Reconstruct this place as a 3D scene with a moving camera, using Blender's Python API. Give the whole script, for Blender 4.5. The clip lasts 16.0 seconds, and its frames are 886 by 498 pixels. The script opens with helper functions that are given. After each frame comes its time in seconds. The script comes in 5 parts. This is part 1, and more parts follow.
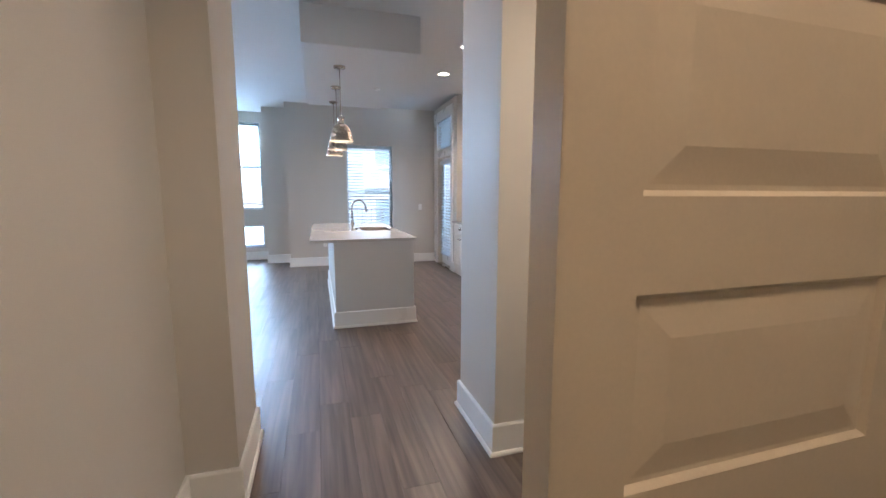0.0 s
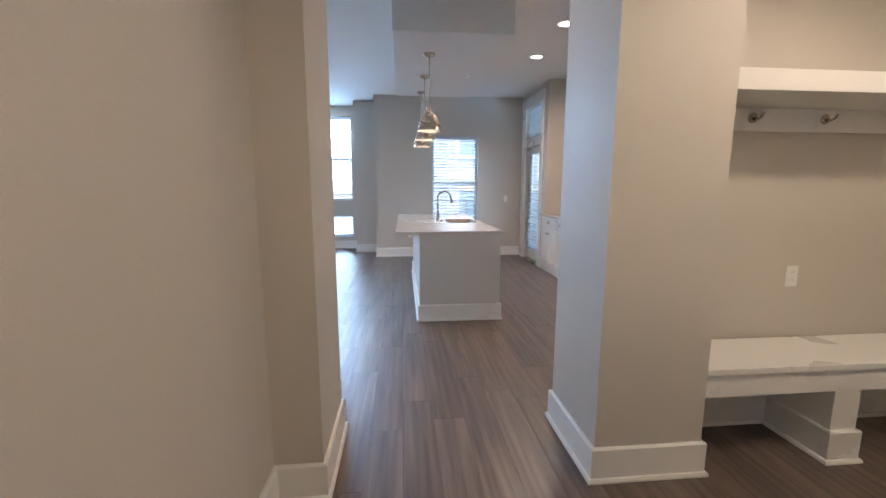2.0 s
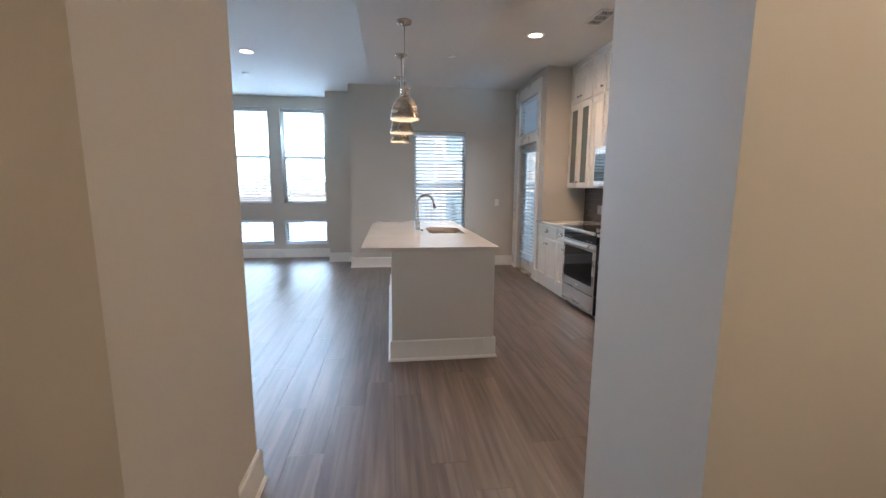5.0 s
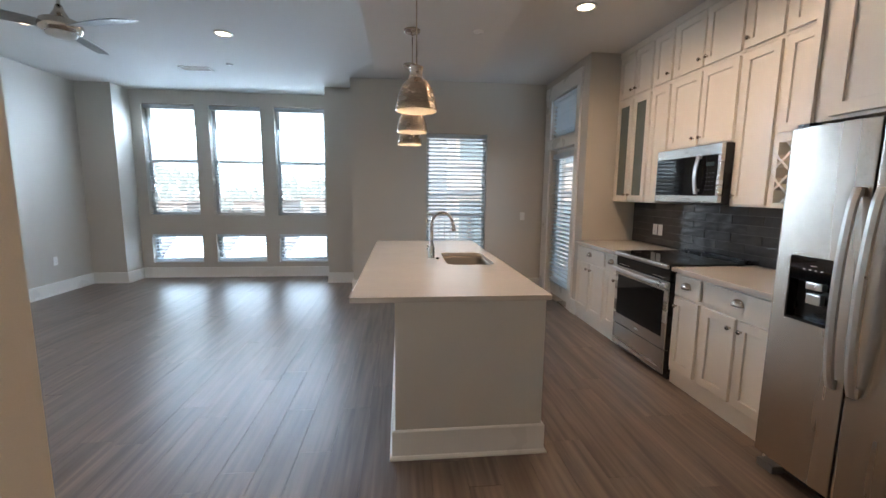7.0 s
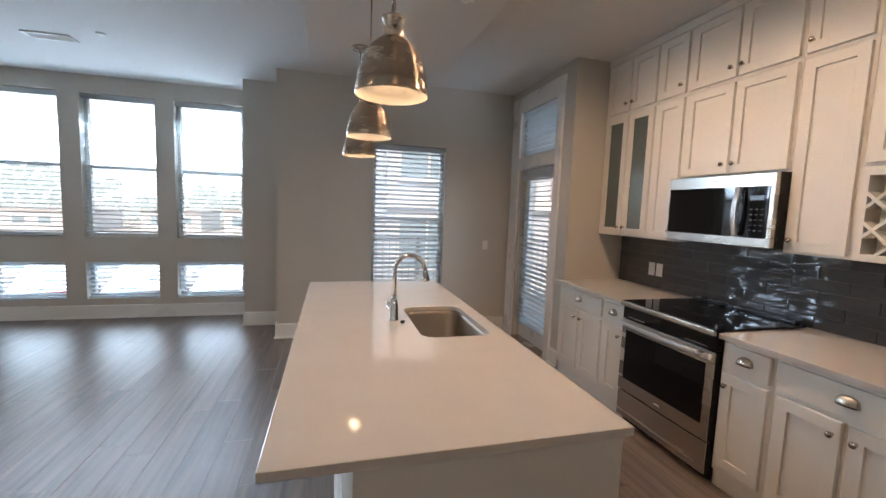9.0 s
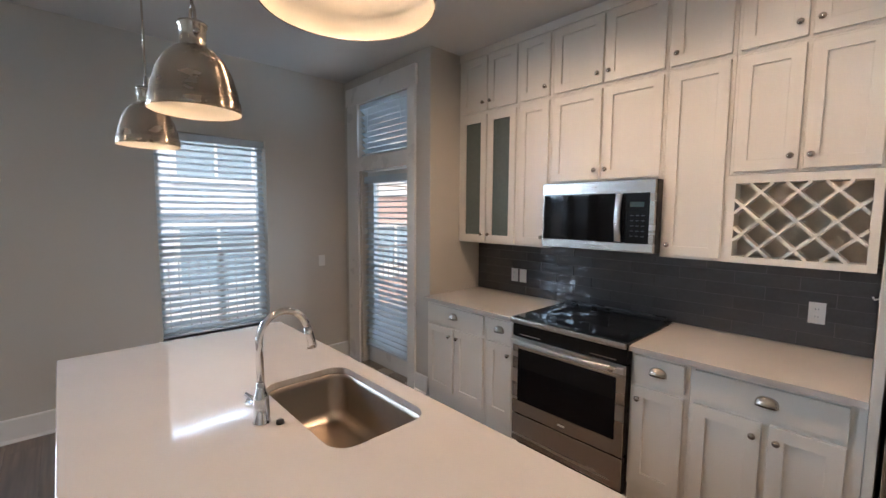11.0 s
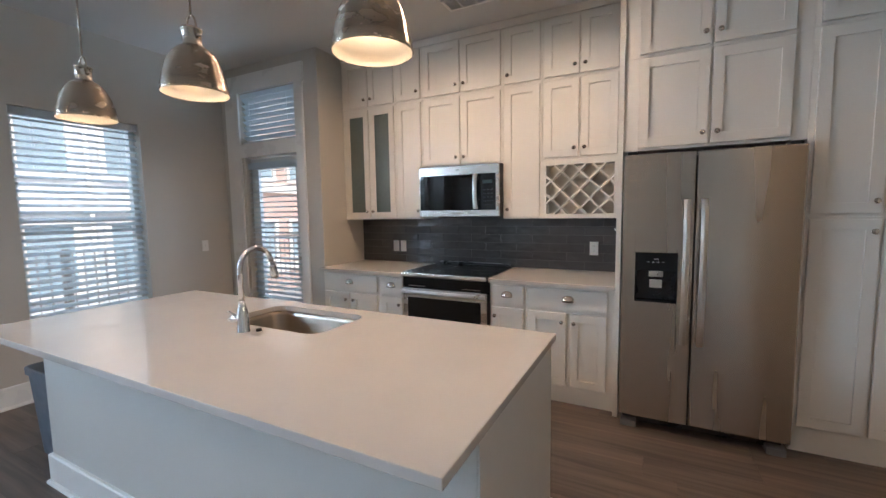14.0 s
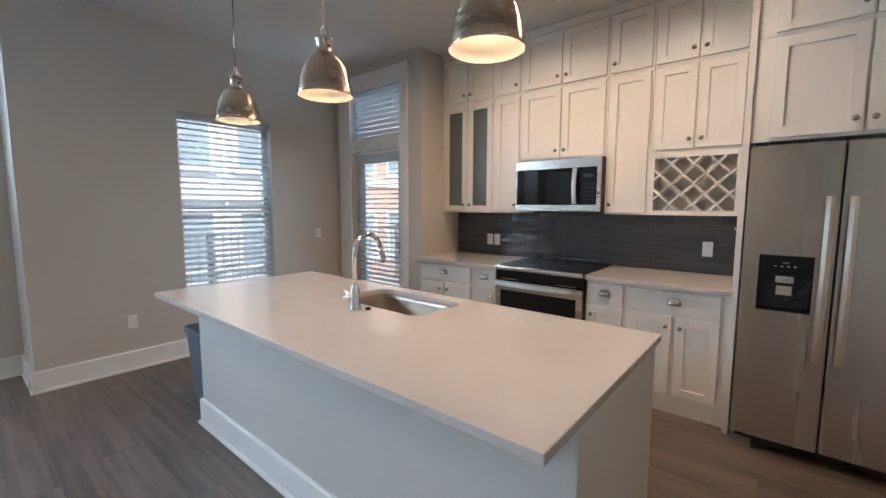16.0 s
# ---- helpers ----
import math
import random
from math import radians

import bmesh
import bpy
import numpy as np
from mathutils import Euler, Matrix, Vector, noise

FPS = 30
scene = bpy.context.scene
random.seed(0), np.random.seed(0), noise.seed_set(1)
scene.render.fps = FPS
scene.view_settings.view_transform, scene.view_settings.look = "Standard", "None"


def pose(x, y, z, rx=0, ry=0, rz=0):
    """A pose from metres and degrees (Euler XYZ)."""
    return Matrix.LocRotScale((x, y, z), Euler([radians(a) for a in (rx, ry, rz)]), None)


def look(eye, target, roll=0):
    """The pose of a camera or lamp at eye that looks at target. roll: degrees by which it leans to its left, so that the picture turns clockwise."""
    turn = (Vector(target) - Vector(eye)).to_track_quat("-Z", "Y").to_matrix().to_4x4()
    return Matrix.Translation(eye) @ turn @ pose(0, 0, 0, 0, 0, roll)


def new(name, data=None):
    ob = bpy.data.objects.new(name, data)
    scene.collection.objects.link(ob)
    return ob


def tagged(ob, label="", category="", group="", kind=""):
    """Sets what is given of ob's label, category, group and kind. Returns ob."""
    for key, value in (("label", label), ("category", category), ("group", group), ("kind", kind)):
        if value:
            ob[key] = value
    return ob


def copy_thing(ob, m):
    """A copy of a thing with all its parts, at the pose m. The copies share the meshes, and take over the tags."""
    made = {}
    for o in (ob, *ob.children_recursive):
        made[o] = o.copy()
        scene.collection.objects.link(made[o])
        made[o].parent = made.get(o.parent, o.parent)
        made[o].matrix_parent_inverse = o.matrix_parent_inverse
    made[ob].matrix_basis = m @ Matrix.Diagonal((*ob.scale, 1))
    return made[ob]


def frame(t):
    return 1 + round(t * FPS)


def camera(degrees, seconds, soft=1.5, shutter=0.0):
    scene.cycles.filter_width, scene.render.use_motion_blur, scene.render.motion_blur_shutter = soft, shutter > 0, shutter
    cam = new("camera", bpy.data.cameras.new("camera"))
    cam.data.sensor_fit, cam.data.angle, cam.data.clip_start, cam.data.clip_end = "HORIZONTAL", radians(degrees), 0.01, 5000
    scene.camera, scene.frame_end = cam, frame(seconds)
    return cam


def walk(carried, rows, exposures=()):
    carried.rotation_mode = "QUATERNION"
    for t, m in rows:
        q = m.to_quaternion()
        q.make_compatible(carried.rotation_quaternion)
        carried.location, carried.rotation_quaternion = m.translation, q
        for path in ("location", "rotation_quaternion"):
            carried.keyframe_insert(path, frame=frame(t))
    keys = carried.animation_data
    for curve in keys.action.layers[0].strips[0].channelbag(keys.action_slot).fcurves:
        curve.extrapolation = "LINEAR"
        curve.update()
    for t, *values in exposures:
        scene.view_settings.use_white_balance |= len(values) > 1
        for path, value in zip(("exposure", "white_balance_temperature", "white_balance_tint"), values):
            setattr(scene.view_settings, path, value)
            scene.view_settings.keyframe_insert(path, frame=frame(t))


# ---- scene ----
cam = camera(94.3, 16.0)
PATH = [
    (0, (0.081, 0.131, 1.363), (0.659, 2.027, 1.101), 0.1),
    (0.5, (0.081, 0.234, 1.367), (0.386, 2.188, 1.071), -0.0),
    (1, (0.081, 0.307, 1.357), (0.235, 2.275, 1.038), -0.1),
    (1.5, (0.064, 0.328, 1.353), (0.2, 2.299, 1.041), 0.0),
    (2, (0.064, 0.328, 1.356), (0.258, 2.295, 1.054), 0.1),
    (2.5, (0.065, 0.315, 1.359), (0.329, 2.276, 1.07), 0.2),
    (3, (0.094, 0.361, 1.361), (0.455, 2.307, 1.073), 0.4),
    (3.5, (0.132, 0.468, 1.357), (0.525, 2.407, 1.066), 0.5),
    (4, (0.166, 0.699, 1.363), (0.522, 2.645, 1.068), 0.4),
    (6.5, (0.264, 1.988, 1.422), (0.439, 3.959, 1.133), 0.5),
    (7, (0.26, 2.253, 1.453), (0.465, 4.224, 1.182), 0.6),
    (7.5, (0.243, 2.517, 1.465), (0.475, 4.489, 1.224), 0.5),
    (8, (0.219, 2.788, 1.471), (0.519, 4.753, 1.252), 0.8),
    (10.3, (0.108, 3.975, 1.660), (1.150, 5.673, 1.501), 1.7),
    (10.5, (0.098, 4.056, 1.652), (1.243, 5.686, 1.490), 1.2),
    (11, (0.046, 4.213, 1.638), (1.404, 5.670, 1.460), 0.4),
    (11.5, (-0.009, 4.247, 1.585), (1.501, 5.542, 1.372), -0.5),
    (12, (-0.132, 4.175, 1.552), (1.48, 5.329, 1.284), -1.0),
    (12.5, (-0.268, 4.11, 1.505), (1.42, 5.151, 1.244), -1.1),
    (13, (-0.446, 4.082, 1.495), (1.286, 5.051, 1.246), -1.2),
    (13.5, (-0.587, 4.047, 1.473), (1.171, 4.974, 1.255), -1.2),
    (14, (-0.689, 3.976, 1.449), (1.081, 4.888, 1.265), -0.9),
    (14.5, (-0.794, 3.894, 1.439), (0.97, 4.818, 1.255), -0.6),
    (15, (-0.834, 3.872, 1.442), (0.906, 4.841, 1.262), -0.2),
    (15.5, (-0.816, 3.895, 1.44), (0.857, 4.974, 1.247), 0.0),
    (16, (-0.769, 3.984, 1.434), (0.763, 5.253, 1.229), 0.2),
]
walk(cam, [(t, look(eye, target, roll)) for t, eye, target, roll in PATH],
     exposures=[(0.0, 0.62, 5500, 14), (1.0, 0.52, 5450, 14), (1.5, 0.50, 5450, 14), (2.5, 0.52, 5750, 14), (4.0, 0.42, 5900, 14), (6.5, -0.04, 6350, 14), (8.0, -0.18, 6700, 16),
                (10.5, -0.15, 6500, 17), (11.5, -0.16, 6050, 14), (12.5, -0.13, 6000, 14), (14.0, -0.06, 6150, 14), (16.0, 0.02, 6250, 14)])

# ---- world, sun and large lights ----
world = bpy.data.worlds.new("sky")
scene.world = world
world.use_nodes = True
sky = world.node_tree.nodes.new("ShaderNodeTexSky")
sky.sky_type, sky.sun_disc = "NISHITA", False
sky.sun_elevation, sky.sun_rotation = radians(47.4), radians(205)
sky.air_density, sky.dust_density, sky.ozone_density = 1.0, 6.0, 1.0
world.node_tree.links.new(sky.outputs[0], world.node_tree.nodes["Background"].inputs[0])
world.node_tree.nodes["Background"].inputs[1].default_value = 0.15

sun = new("sun", bpy.data.lights.new("sun", "SUN"))
sun.data.energy, sun.data.angle, sun.data.color = 4.6, radians(0.5), (1.0, 0.95, 0.87)
sun.matrix_basis = look((-14, -30, 36), (0, 0, 0))


def window_light(name, x, y, z, w, h, aim, power):
    """Sky light that comes in through one opening."""
    data = bpy.data.lights.new(name, "AREA")
    data.shape, data.size, data.size_y, data.energy, data.color = "RECTANGLE", w, h, power, (0.57, 0.79, 1.0)
    ob = new(name, data)
    ob.matrix_basis = look((x, y, z), (x + aim[0], y + aim[1], z + aim[2]))
    return ob


SKY = 86.0
for wx in (-3.435, -2.415, -1.395):
    window_light("sky_light_upper", wx, 9.66, 2.36, 0.68, 0.78, (0.1, -1, -0.6), SKY)
    window_light("sky_light_lower", wx, 9.66, 0.49, 0.68, 0.38, (0.3, -1, -0.2), SKY * 0.12)
window_light("sky_light_back", 1.08, 9.30, 2.98, 1.2, 0.8, (0, -1, -1.0), SKY * 0.75)
window_light("sky_light_door", 4.05, 7.10, 1.55, 1.1, 1.4, (-1, 0.3, -0.1), SKY * 0.5)


def spot(name, x, y, z, power, colour=(1.0, 0.74, 0.51), size=150, soft=0.06, blend=0.6):
    data = bpy.data.lights.new(name, "SPOT")
    data.energy, data.color, data.spot_size, data.spot_blend, data.shadow_soft_size = power, colour, radians(size), blend, soft
    ob = new(name, data)
    ob.matrix_basis = look((x, y, z), (x, y + 0.001, z - 1))
    return ob


# Cans at (0.35, 3.05) and at y 4.30 are unseen, added as fill.
CANS_AND_FILL = [(1.82, 5.82), (1.77, 4.73), (0.35, 3.05), (-1.51, 6.85), (-3.29, 6.79), (-1.51, 4.30), (-3.29, 4.30)]
PENDANTS = [(0.355, 4.74), (0.355, 5.60), (0.355, 6.46)]
HALL_LAMPS = [(1.95, 1.02, 73, (1.0, 0.755, 0.49)), (0.45, -0.22, 34, (1.0, 0.71, 0.44))]
for px, py in CANS_AND_FILL:
    spot("can_or_fill_light", px, py, 2.995, 76 if px > 1 else 18 if px > 0 else 24, (1.0, 0.70, 0.45), size=168, blend=0.92)
for px, py in PENDANTS:
    spot("pendant_light", px, py, 1.985, 6, (1.0, 0.70, 0.44), 140, 0.03)
for px, py, power, colour in HALL_LAMPS:
    spot("hall_light", px, py, 2.70, power, colour, 174, 0.15, 0.5)


# ---- materials ----
def principled(name):
    m = bpy.data.materials.new(name)
    m.use_nodes = True
    return m, m.node_tree, m.node_tree.nodes["Principled BSDF"]


def mat(name, colour, rough=0.5, metal=0.0, vary=0.06, scale=6.0, fine=180.0, bump=0.05, rvary=0.08, stretch=(1, 1, 1), coat=0.0, per_piece=0.0):
    """A surface with slow and fine variation in colour, gloss and relief."""
    m, tree, b = principled(name)
    n, l = tree.nodes, tree.links
    tc = n.new("ShaderNodeTexCoord")
    mp = n.new("ShaderNodeMapping")
    mp.inputs["Scale"].default_value = stretch
    geo = n.new("ShaderNodeNewGeometry")
    l.new(geo.outputs["Position"], mp.inputs["Vector"])
    slow = n.new("ShaderNodeTexNoise")
    slow.inputs["Scale"].default_value, slow.inputs["Detail"].default_value = scale, 3
    quick = n.new("ShaderNodeTexNoise")
    quick.inputs["Scale"].default_value, quick.inputs["Detail"].default_value = fine, 2
    l.new(mp.outputs[0], slow.inputs["Vector"])
    l.new(mp.outputs[0], quick.inputs["Vector"])
    add = n.new("ShaderNodeMath")
    add.operation = "ADD"
    l.new(slow.outputs["Fac"], add.inputs[0])
    l.new(quick.outputs["Fac"], add.inputs[1])
    value = add.outputs[0]
    if per_piece:
        info = n.new("ShaderNodeObjectInfo")
        mul = n.new("ShaderNodeMath")
        mul.operation = "MULTIPLY_ADD"
        mul.inputs[1].default_value = per_piece
        l.new(info.outputs["Random"], mul.inputs[0])
        l.new(value, mul.inputs[2])
        value = mul.outputs[0]
    ramp = n.new("ShaderNodeMapRange")
    ramp.inputs["From Min"].default_value, ramp.inputs["From Max"].default_value = 0.6, 1.4 + per_piece
    ramp.inputs["To Min"].default_value, ramp.inputs["To Max"].default_value = 1 - vary, 1 + vary
    l.new(value, ramp.inputs["Value"])
    mix = n.new("ShaderNodeVectorMath")
    mix.operation = "SCALE"
    mix.inputs[0].default_value = colour
    l.new(ramp.outputs[0], mix.inputs["Scale"])
    l.new(mix.outputs[0], b.inputs["Base Color"])
    rr = n.new("ShaderNodeMapRange")
    rr.inputs["From Min"].default_value, rr.inputs["From Max"].default_value = 0.3, 0.7
    rr.inputs["To Min"].default_value, rr.inputs["To Max"].default_value = max(0.02, rough - rvary), min(1, rough + rvary)
    l.new(slow.outputs["Fac"], rr.inputs["Value"])
    l.new(rr.outputs[0], b.inputs["Roughness"])
    b.inputs["Metallic"].default_value = metal
    b.inputs["Coat Weight"].default_value = coat
    if bump:
        bp = n.new("ShaderNodeBump")
        bp.inputs["Strength"].default_value, bp.inputs["Distance"].default_value = bump, 0.004
        l.new(quick.outputs["Fac"], bp.inputs["Height"])
        l.new(bp.outputs[0], b.inputs["Normal"])
    return m


def glow(name, colour, strength):
    m, tree, b = principled(name)
    b.inputs["Base Color"].default_value = (*colour, 1)
    b.inputs["Emission Color"].default_value = (*colour, 1)
    b.inputs["Emission Strength"].default_value = strength
    return m


def glass(name, tint=(1, 1, 1), rough=0.0):
    m, tree, b = principled(name)
    b.inputs["Base Color"].default_value = (*tint, 1)
    b.inputs["Roughness"].default_value, b.inputs["Transmission Weight"].default_value = rough, 1.0
    b.inputs["IOR"].default_value = 1.45
    return m


def wood_floor(name):
    """Grey-brown vinyl planks with long grain along y."""
    m, tree, b = principled(name)
    n, l = tree.nodes, tree.links
    geo, info = n.new("ShaderNodeNewGeometry"), n.new("ShaderNodeObjectInfo")
    isl = n.new("ShaderNodeMath")
    isl.operation = "ADD"
    l.new(info.outputs["Random"], isl.inputs[0])
    l.new(geo.outputs["Random Per Island"], isl.inputs[1])
    off = n.new("ShaderNodeVectorMath")
    off.operation = "SCALE"
    off.inputs[0].default_value = (7.0, 31.0, 3.0)
    l.new(isl.outputs[0], off.inputs["Scale"])
    sh = n.new("ShaderNodeVectorMath")
    sh.operation = "ADD"
    l.new(geo.outputs["Position"], sh.inputs[0])
    l.new(off.outputs[0], sh.inputs[1])
    grain_map, slow_map = n.new("ShaderNodeMapping"), n.new("ShaderNodeMapping")
    grain_map.inputs["Scale"].default_value = (34, 1.3, 1)
    slow_map.inputs["Scale"].default_value = (7, 0.6, 1)
    l.new(sh.outputs[0], grain_map.inputs["Vector"])
    l.new(sh.outputs[0], slow_map.inputs["Vector"])
    grain, slow = n.new("ShaderNodeTexNoise"), n.new("ShaderNodeTexNoise")
    grain.inputs["Scale"].default_value, grain.inputs["Detail"].default_value, grain.inputs["Distortion"].default_value = 1.0, 4, 0.3
    slow.inputs["Scale"].default_value, slow.inputs["Detail"].default_value, slow.inputs["Distortion"].default_value = 1.0, 4, 1.2
    l.new(grain_map.outputs[0], grain.inputs["Vector"])
    l.new(slow_map.outputs[0], slow.inputs["Vector"])
    mixv = n.new("ShaderNodeMath")
    mixv.operation = "MULTIPLY_ADD"
    mixv.inputs[1].default_value = 0.9
    l.new(slow.outputs["Fac"], mixv.inputs[0])
    l.new(grain.outputs["Fac"], mixv.inputs[2])
    piece = n.new("ShaderNodeMath")
    piece.operation = "MULTIPLY_ADD"
    piece.inputs[1].default_value = 0.14
    frac = n.new("ShaderNodeMath")
    frac.operation = "FRACT"
    l.new(isl.outputs[0], frac.inputs[0])
    l.new(frac.outputs[0], piece.inputs[0])
    l.new(mixv.outputs[0], piece.inputs[2])
    ramp = n.new("ShaderNodeValToRGB")
    e = ramp.color_ramp.elements
    e[0].position, e[0].color = 0.55, (0.083, 0.063, 0.052, 1)
    e[1].position, e[1].color = 1.0, (0.222, 0.170, 0.136, 1)
    mid = ramp.color_ramp.elements.new(0.76)
    mid.color = (0.145, 0.111, 0.091, 1)
    half = n.new("ShaderNodeMath")
    half.operation = "MULTIPLY"
    half.inputs[1].default_value = 0.72
    l.new(piece.outputs[0], half.inputs[0])
    l.new(half.outputs[0], ramp.inputs[0])
    l.new(ramp.outputs[0], b.inputs["Base Color"])
    rr = n.new("ShaderNodeMapRange")
    rr.inputs["To Min"].default_value, rr.inputs["To Max"].default_value = 0.32, 0.44
    l.new(grain.outputs["Fac"], rr.inputs["Value"])
    l.new(rr.outputs[0], b.inputs["Roughness"])
    b.inputs["Specular IOR Level"].default_value = 0.5
    bp = n.new("ShaderNodeBump")
    bp.inputs["Strength"].default_value, bp.inputs["Distance"].default_value = 0.10, 0.0015
    l.new(grain.outputs["Fac"], bp.inputs["Height"])
    l.new(bp.outputs[0], b.inputs["Normal"])
    return m


def wavy_tile(name):
    """Dark grey glazed tile with a hand-made, rippled face."""
    m = mat(name, (0.075, 0.072, 0.072), 0.06, 0, 0.25, 9, 60, 0, 0.02, per_piece=0.8)
    n, l = m.node_tree.nodes, m.node_tree.links
    b = n["Principled BSDF"]
    geo, info = n.new("ShaderNodeNewGeometry"), n.new("ShaderNodeObjectInfo")
    off = n.new("ShaderNodeVectorMath")
    off.operation = "SCALE"
    off.inputs[0].default_value = (3, 5, 17)
    l.new(info.outputs["Random"], off.inputs["Scale"])
    sh = n.new("ShaderNodeVectorMath")
    l.new(geo.outputs["Position"], sh.inputs[0])
    l.new(off.outputs[0], sh.inputs[1])
    wave = n.new("ShaderNodeTexNoise")
    wave.inputs["Scale"].default_value, wave.inputs["Detail"].default_value = 15, 0.6
    long = n.new("ShaderNodeMapping")
    long.inputs["Scale"].default_value = (1, 0.5, 1.25)
    l.new(sh.outputs[0], long.inputs["Vector"])
    l.new(long.outputs[0], wave.inputs["Vector"])
    bp = n.new("ShaderNodeBump")
    bp.inputs["Strength"].default_value, bp.inputs["Distance"].default_value = 1.0, 0.0075
    l.new(wave.outputs["Fac"], bp.inputs["Height"])
    l.new(bp.outputs[0], b.inputs["Normal"])
    return m


WALL = mat("greige_paint", (0.56, 0.525, 0.47), 0.62, 0, 0.03, 1.6, 260, 0.10)
CEIL = mat("ceiling_paint", (0.64, 0.63, 0.61), 0.85, 0, 0.02, 1.2, 220, 0.10)
TRIM = mat("white_trim_paint", (0.80, 0.79, 0.76), 0.32, 0, 0.02, 3, 120, 0.03)
CAB = mat("cabinet_paint", (0.76, 0.715, 0.64), 0.36, 0, 0.025, 3, 140, 0.03)
ISLAND = mat("island_panel_paint", (0.62, 0.60, 0.56), 0.45, 0, 0.025, 2, 160, 0.04)
QUARTZ = mat("white_quartz", (0.57, 0.535, 0.495), 0.09, 0, 0.035, 5, 420, 0.0, 0.03)
FLOOR = wood_floor("vinyl_plank")
GAP = mat("floor_gap", (0.02, 0.017, 0.015), 0.8, 0, 0.1)
TILE = wavy_tile("glazed_tile")
GROUT = mat("dark_grout", (0.13, 0.127, 0.122), 0.85, 0, 0.1, 20, 300, 0.2)
STEEL = mat("brushed_steel", (0.53, 0.47, 0.405), 0.27, 1.0, 0.015, 1.0, 5, 0.0, 0.015, (1, 7, 0.35))
SATIN_STEEL = mat("satin_steel", (0.62, 0.57, 0.515), 0.27, 1.0, 0.04, 1.0, 8, 0.0, 0.05, (1, 0.3, 12))
NICKEL = mat("brushed_nickel", (0.56, 0.50, 0.43), 0.24, 1.0, 0.03, 12, 90, 0.0, 0.03)
SPUN = mat("spun_nickel", (0.56, 0.46, 0.36), 0.27, 1.0, 0.01, 14, 120, 0.0, 0.008, (1, 1, 2))
for _m, _a in ((SPUN, 0.97), (STEEL, 0.8)):
    _sb = _m.node_tree.nodes["Principled BSDF"]
    _tan = _m.node_tree.nodes.new("ShaderNodeTangent")
    _tan.direction_type, _tan.axis = "RADIAL", "Z"
    _sb.inputs["Anisotropic"].default_value, _sb.inputs["Anisotropic Rotation"].default_value = _a, 0.25
    _m.node_tree.links.new(_tan.outputs[0], _sb.inputs["Tangent"])
_n, _l = STEEL.node_tree.nodes, STEEL.node_tree.links
_dent = _n.new("ShaderNodeBump")
_dent.inputs["Strength"].default_value, _dent.inputs["Distance"].default_value = 0.2, 0.003
_l.new(_n["Noise Texture"].outputs["Fac"], _dent.inputs["Height"])
_l.new(_dent.outputs[0], _n["Principled BSDF"].inputs["Normal"])
CHROME = mat("chrome", (0.80, 0.80, 0.80), 0.06, 1.0, 0.02, 8, 100, 0, 0.02)
SATIN = mat("satin_nickel", (0.52, 0.46, 0.40), 0.24, 1.0, 0.02, 20, 150, 0.0, 0.03)
HANDLE = mat("polished_steel", (0.82, 0.79, 0.75), 0.30, 1.0, 0.02, 6, 60, 0.0, 0.03)
SINK = mat("sink_steel", (0.38, 0.32, 0.26), 0.33, 1.0, 0.06, 4, 220, 0.05, 0.05, (1, 12, 1))
BLACK = mat("black_plastic", (0.012, 0.012, 0.013), 0.30, 0, 0.2, 10, 200, 0.02)
BLACK_GLASS = mat("black_glass", (0.004, 0.004, 0.005), 0.04, 0, 0.1, 5, 50, 0, 0.01)
BLACK_GLASS.node_tree.nodes["Principled BSDF"].inputs["Specular IOR Level"].default_value = 0.36
DARK = mat("dark_void", (0.03, 0.028, 0.026), 0.8, 0, 0.1)
PLATE = mat("white_plastic", (0.80, 0.79, 0.76), 0.35, 0, 0.02, 10, 200, 0)
BLIND = mat("blind_slat", (0.80, 0.79, 0.76), 0.45, 0, 0.02, 8, 120, 0.02)
_bt, _bb = BLIND.node_tree, BLIND.node_tree.nodes["Principled BSDF"]
_tl, _mx = _bt.nodes.new("ShaderNodeBsdfTranslucent"), _bt.nodes.new("ShaderNodeMixShader")
_tl.inputs["Color"].default_value = (0.68, 0.75, 0.80, 1)
_mx.inputs[0].default_value = 0.6
_bt.links.new(_bb.outputs[0], _mx.inputs[1])
_bt.links.new(_tl.outputs[0], _mx.inputs[2])
_bt.links.new(_mx.outputs[0], _bt.nodes["Material Output"].inputs["Surface"])
VINYL = mat("window_vinyl", (0.72, 0.72, 0.70), 0.40, 0, 0.02, 6, 120, 0.02)
DOORPAINT = mat("door_paint", (0.62, 0.53, 0.385), 0.42, 0, 0.03, 2, 200, 0.05)
SHADE_IN = mat("shade_lining", (0.74, 0.65, 0.53), 0.38, 0.4, 0.03, 20, 200, 0)
SKY_GLOW = glow("hazy_sky", (0.66, 0.86, 1.0), 2.1)
# Foliage colour plus emission that stands in for distance haze.
HAZE_GLOW = mat("haze_glow_woods", (0.12, 0.14, 0.10), 0.9, 0, 0.3, 0.2, 2, 0)
HAZE_GLOW.node_tree.nodes["Principled BSDF"].inputs["Emission Color"].default_value = (0.60, 0.70, 0.72, 1)
HAZE_GLOW.node_tree.nodes["Principled BSDF"].inputs["Emission Strength"].default_value = 1.5
BULB = glow("warm_bulb", (1.0, 0.82, 0.60), 34)
CAN_GLOW = glow("recessed_diffuser", (1.0, 0.80, 0.56), 14)
GLASS = glass("clear_glass")
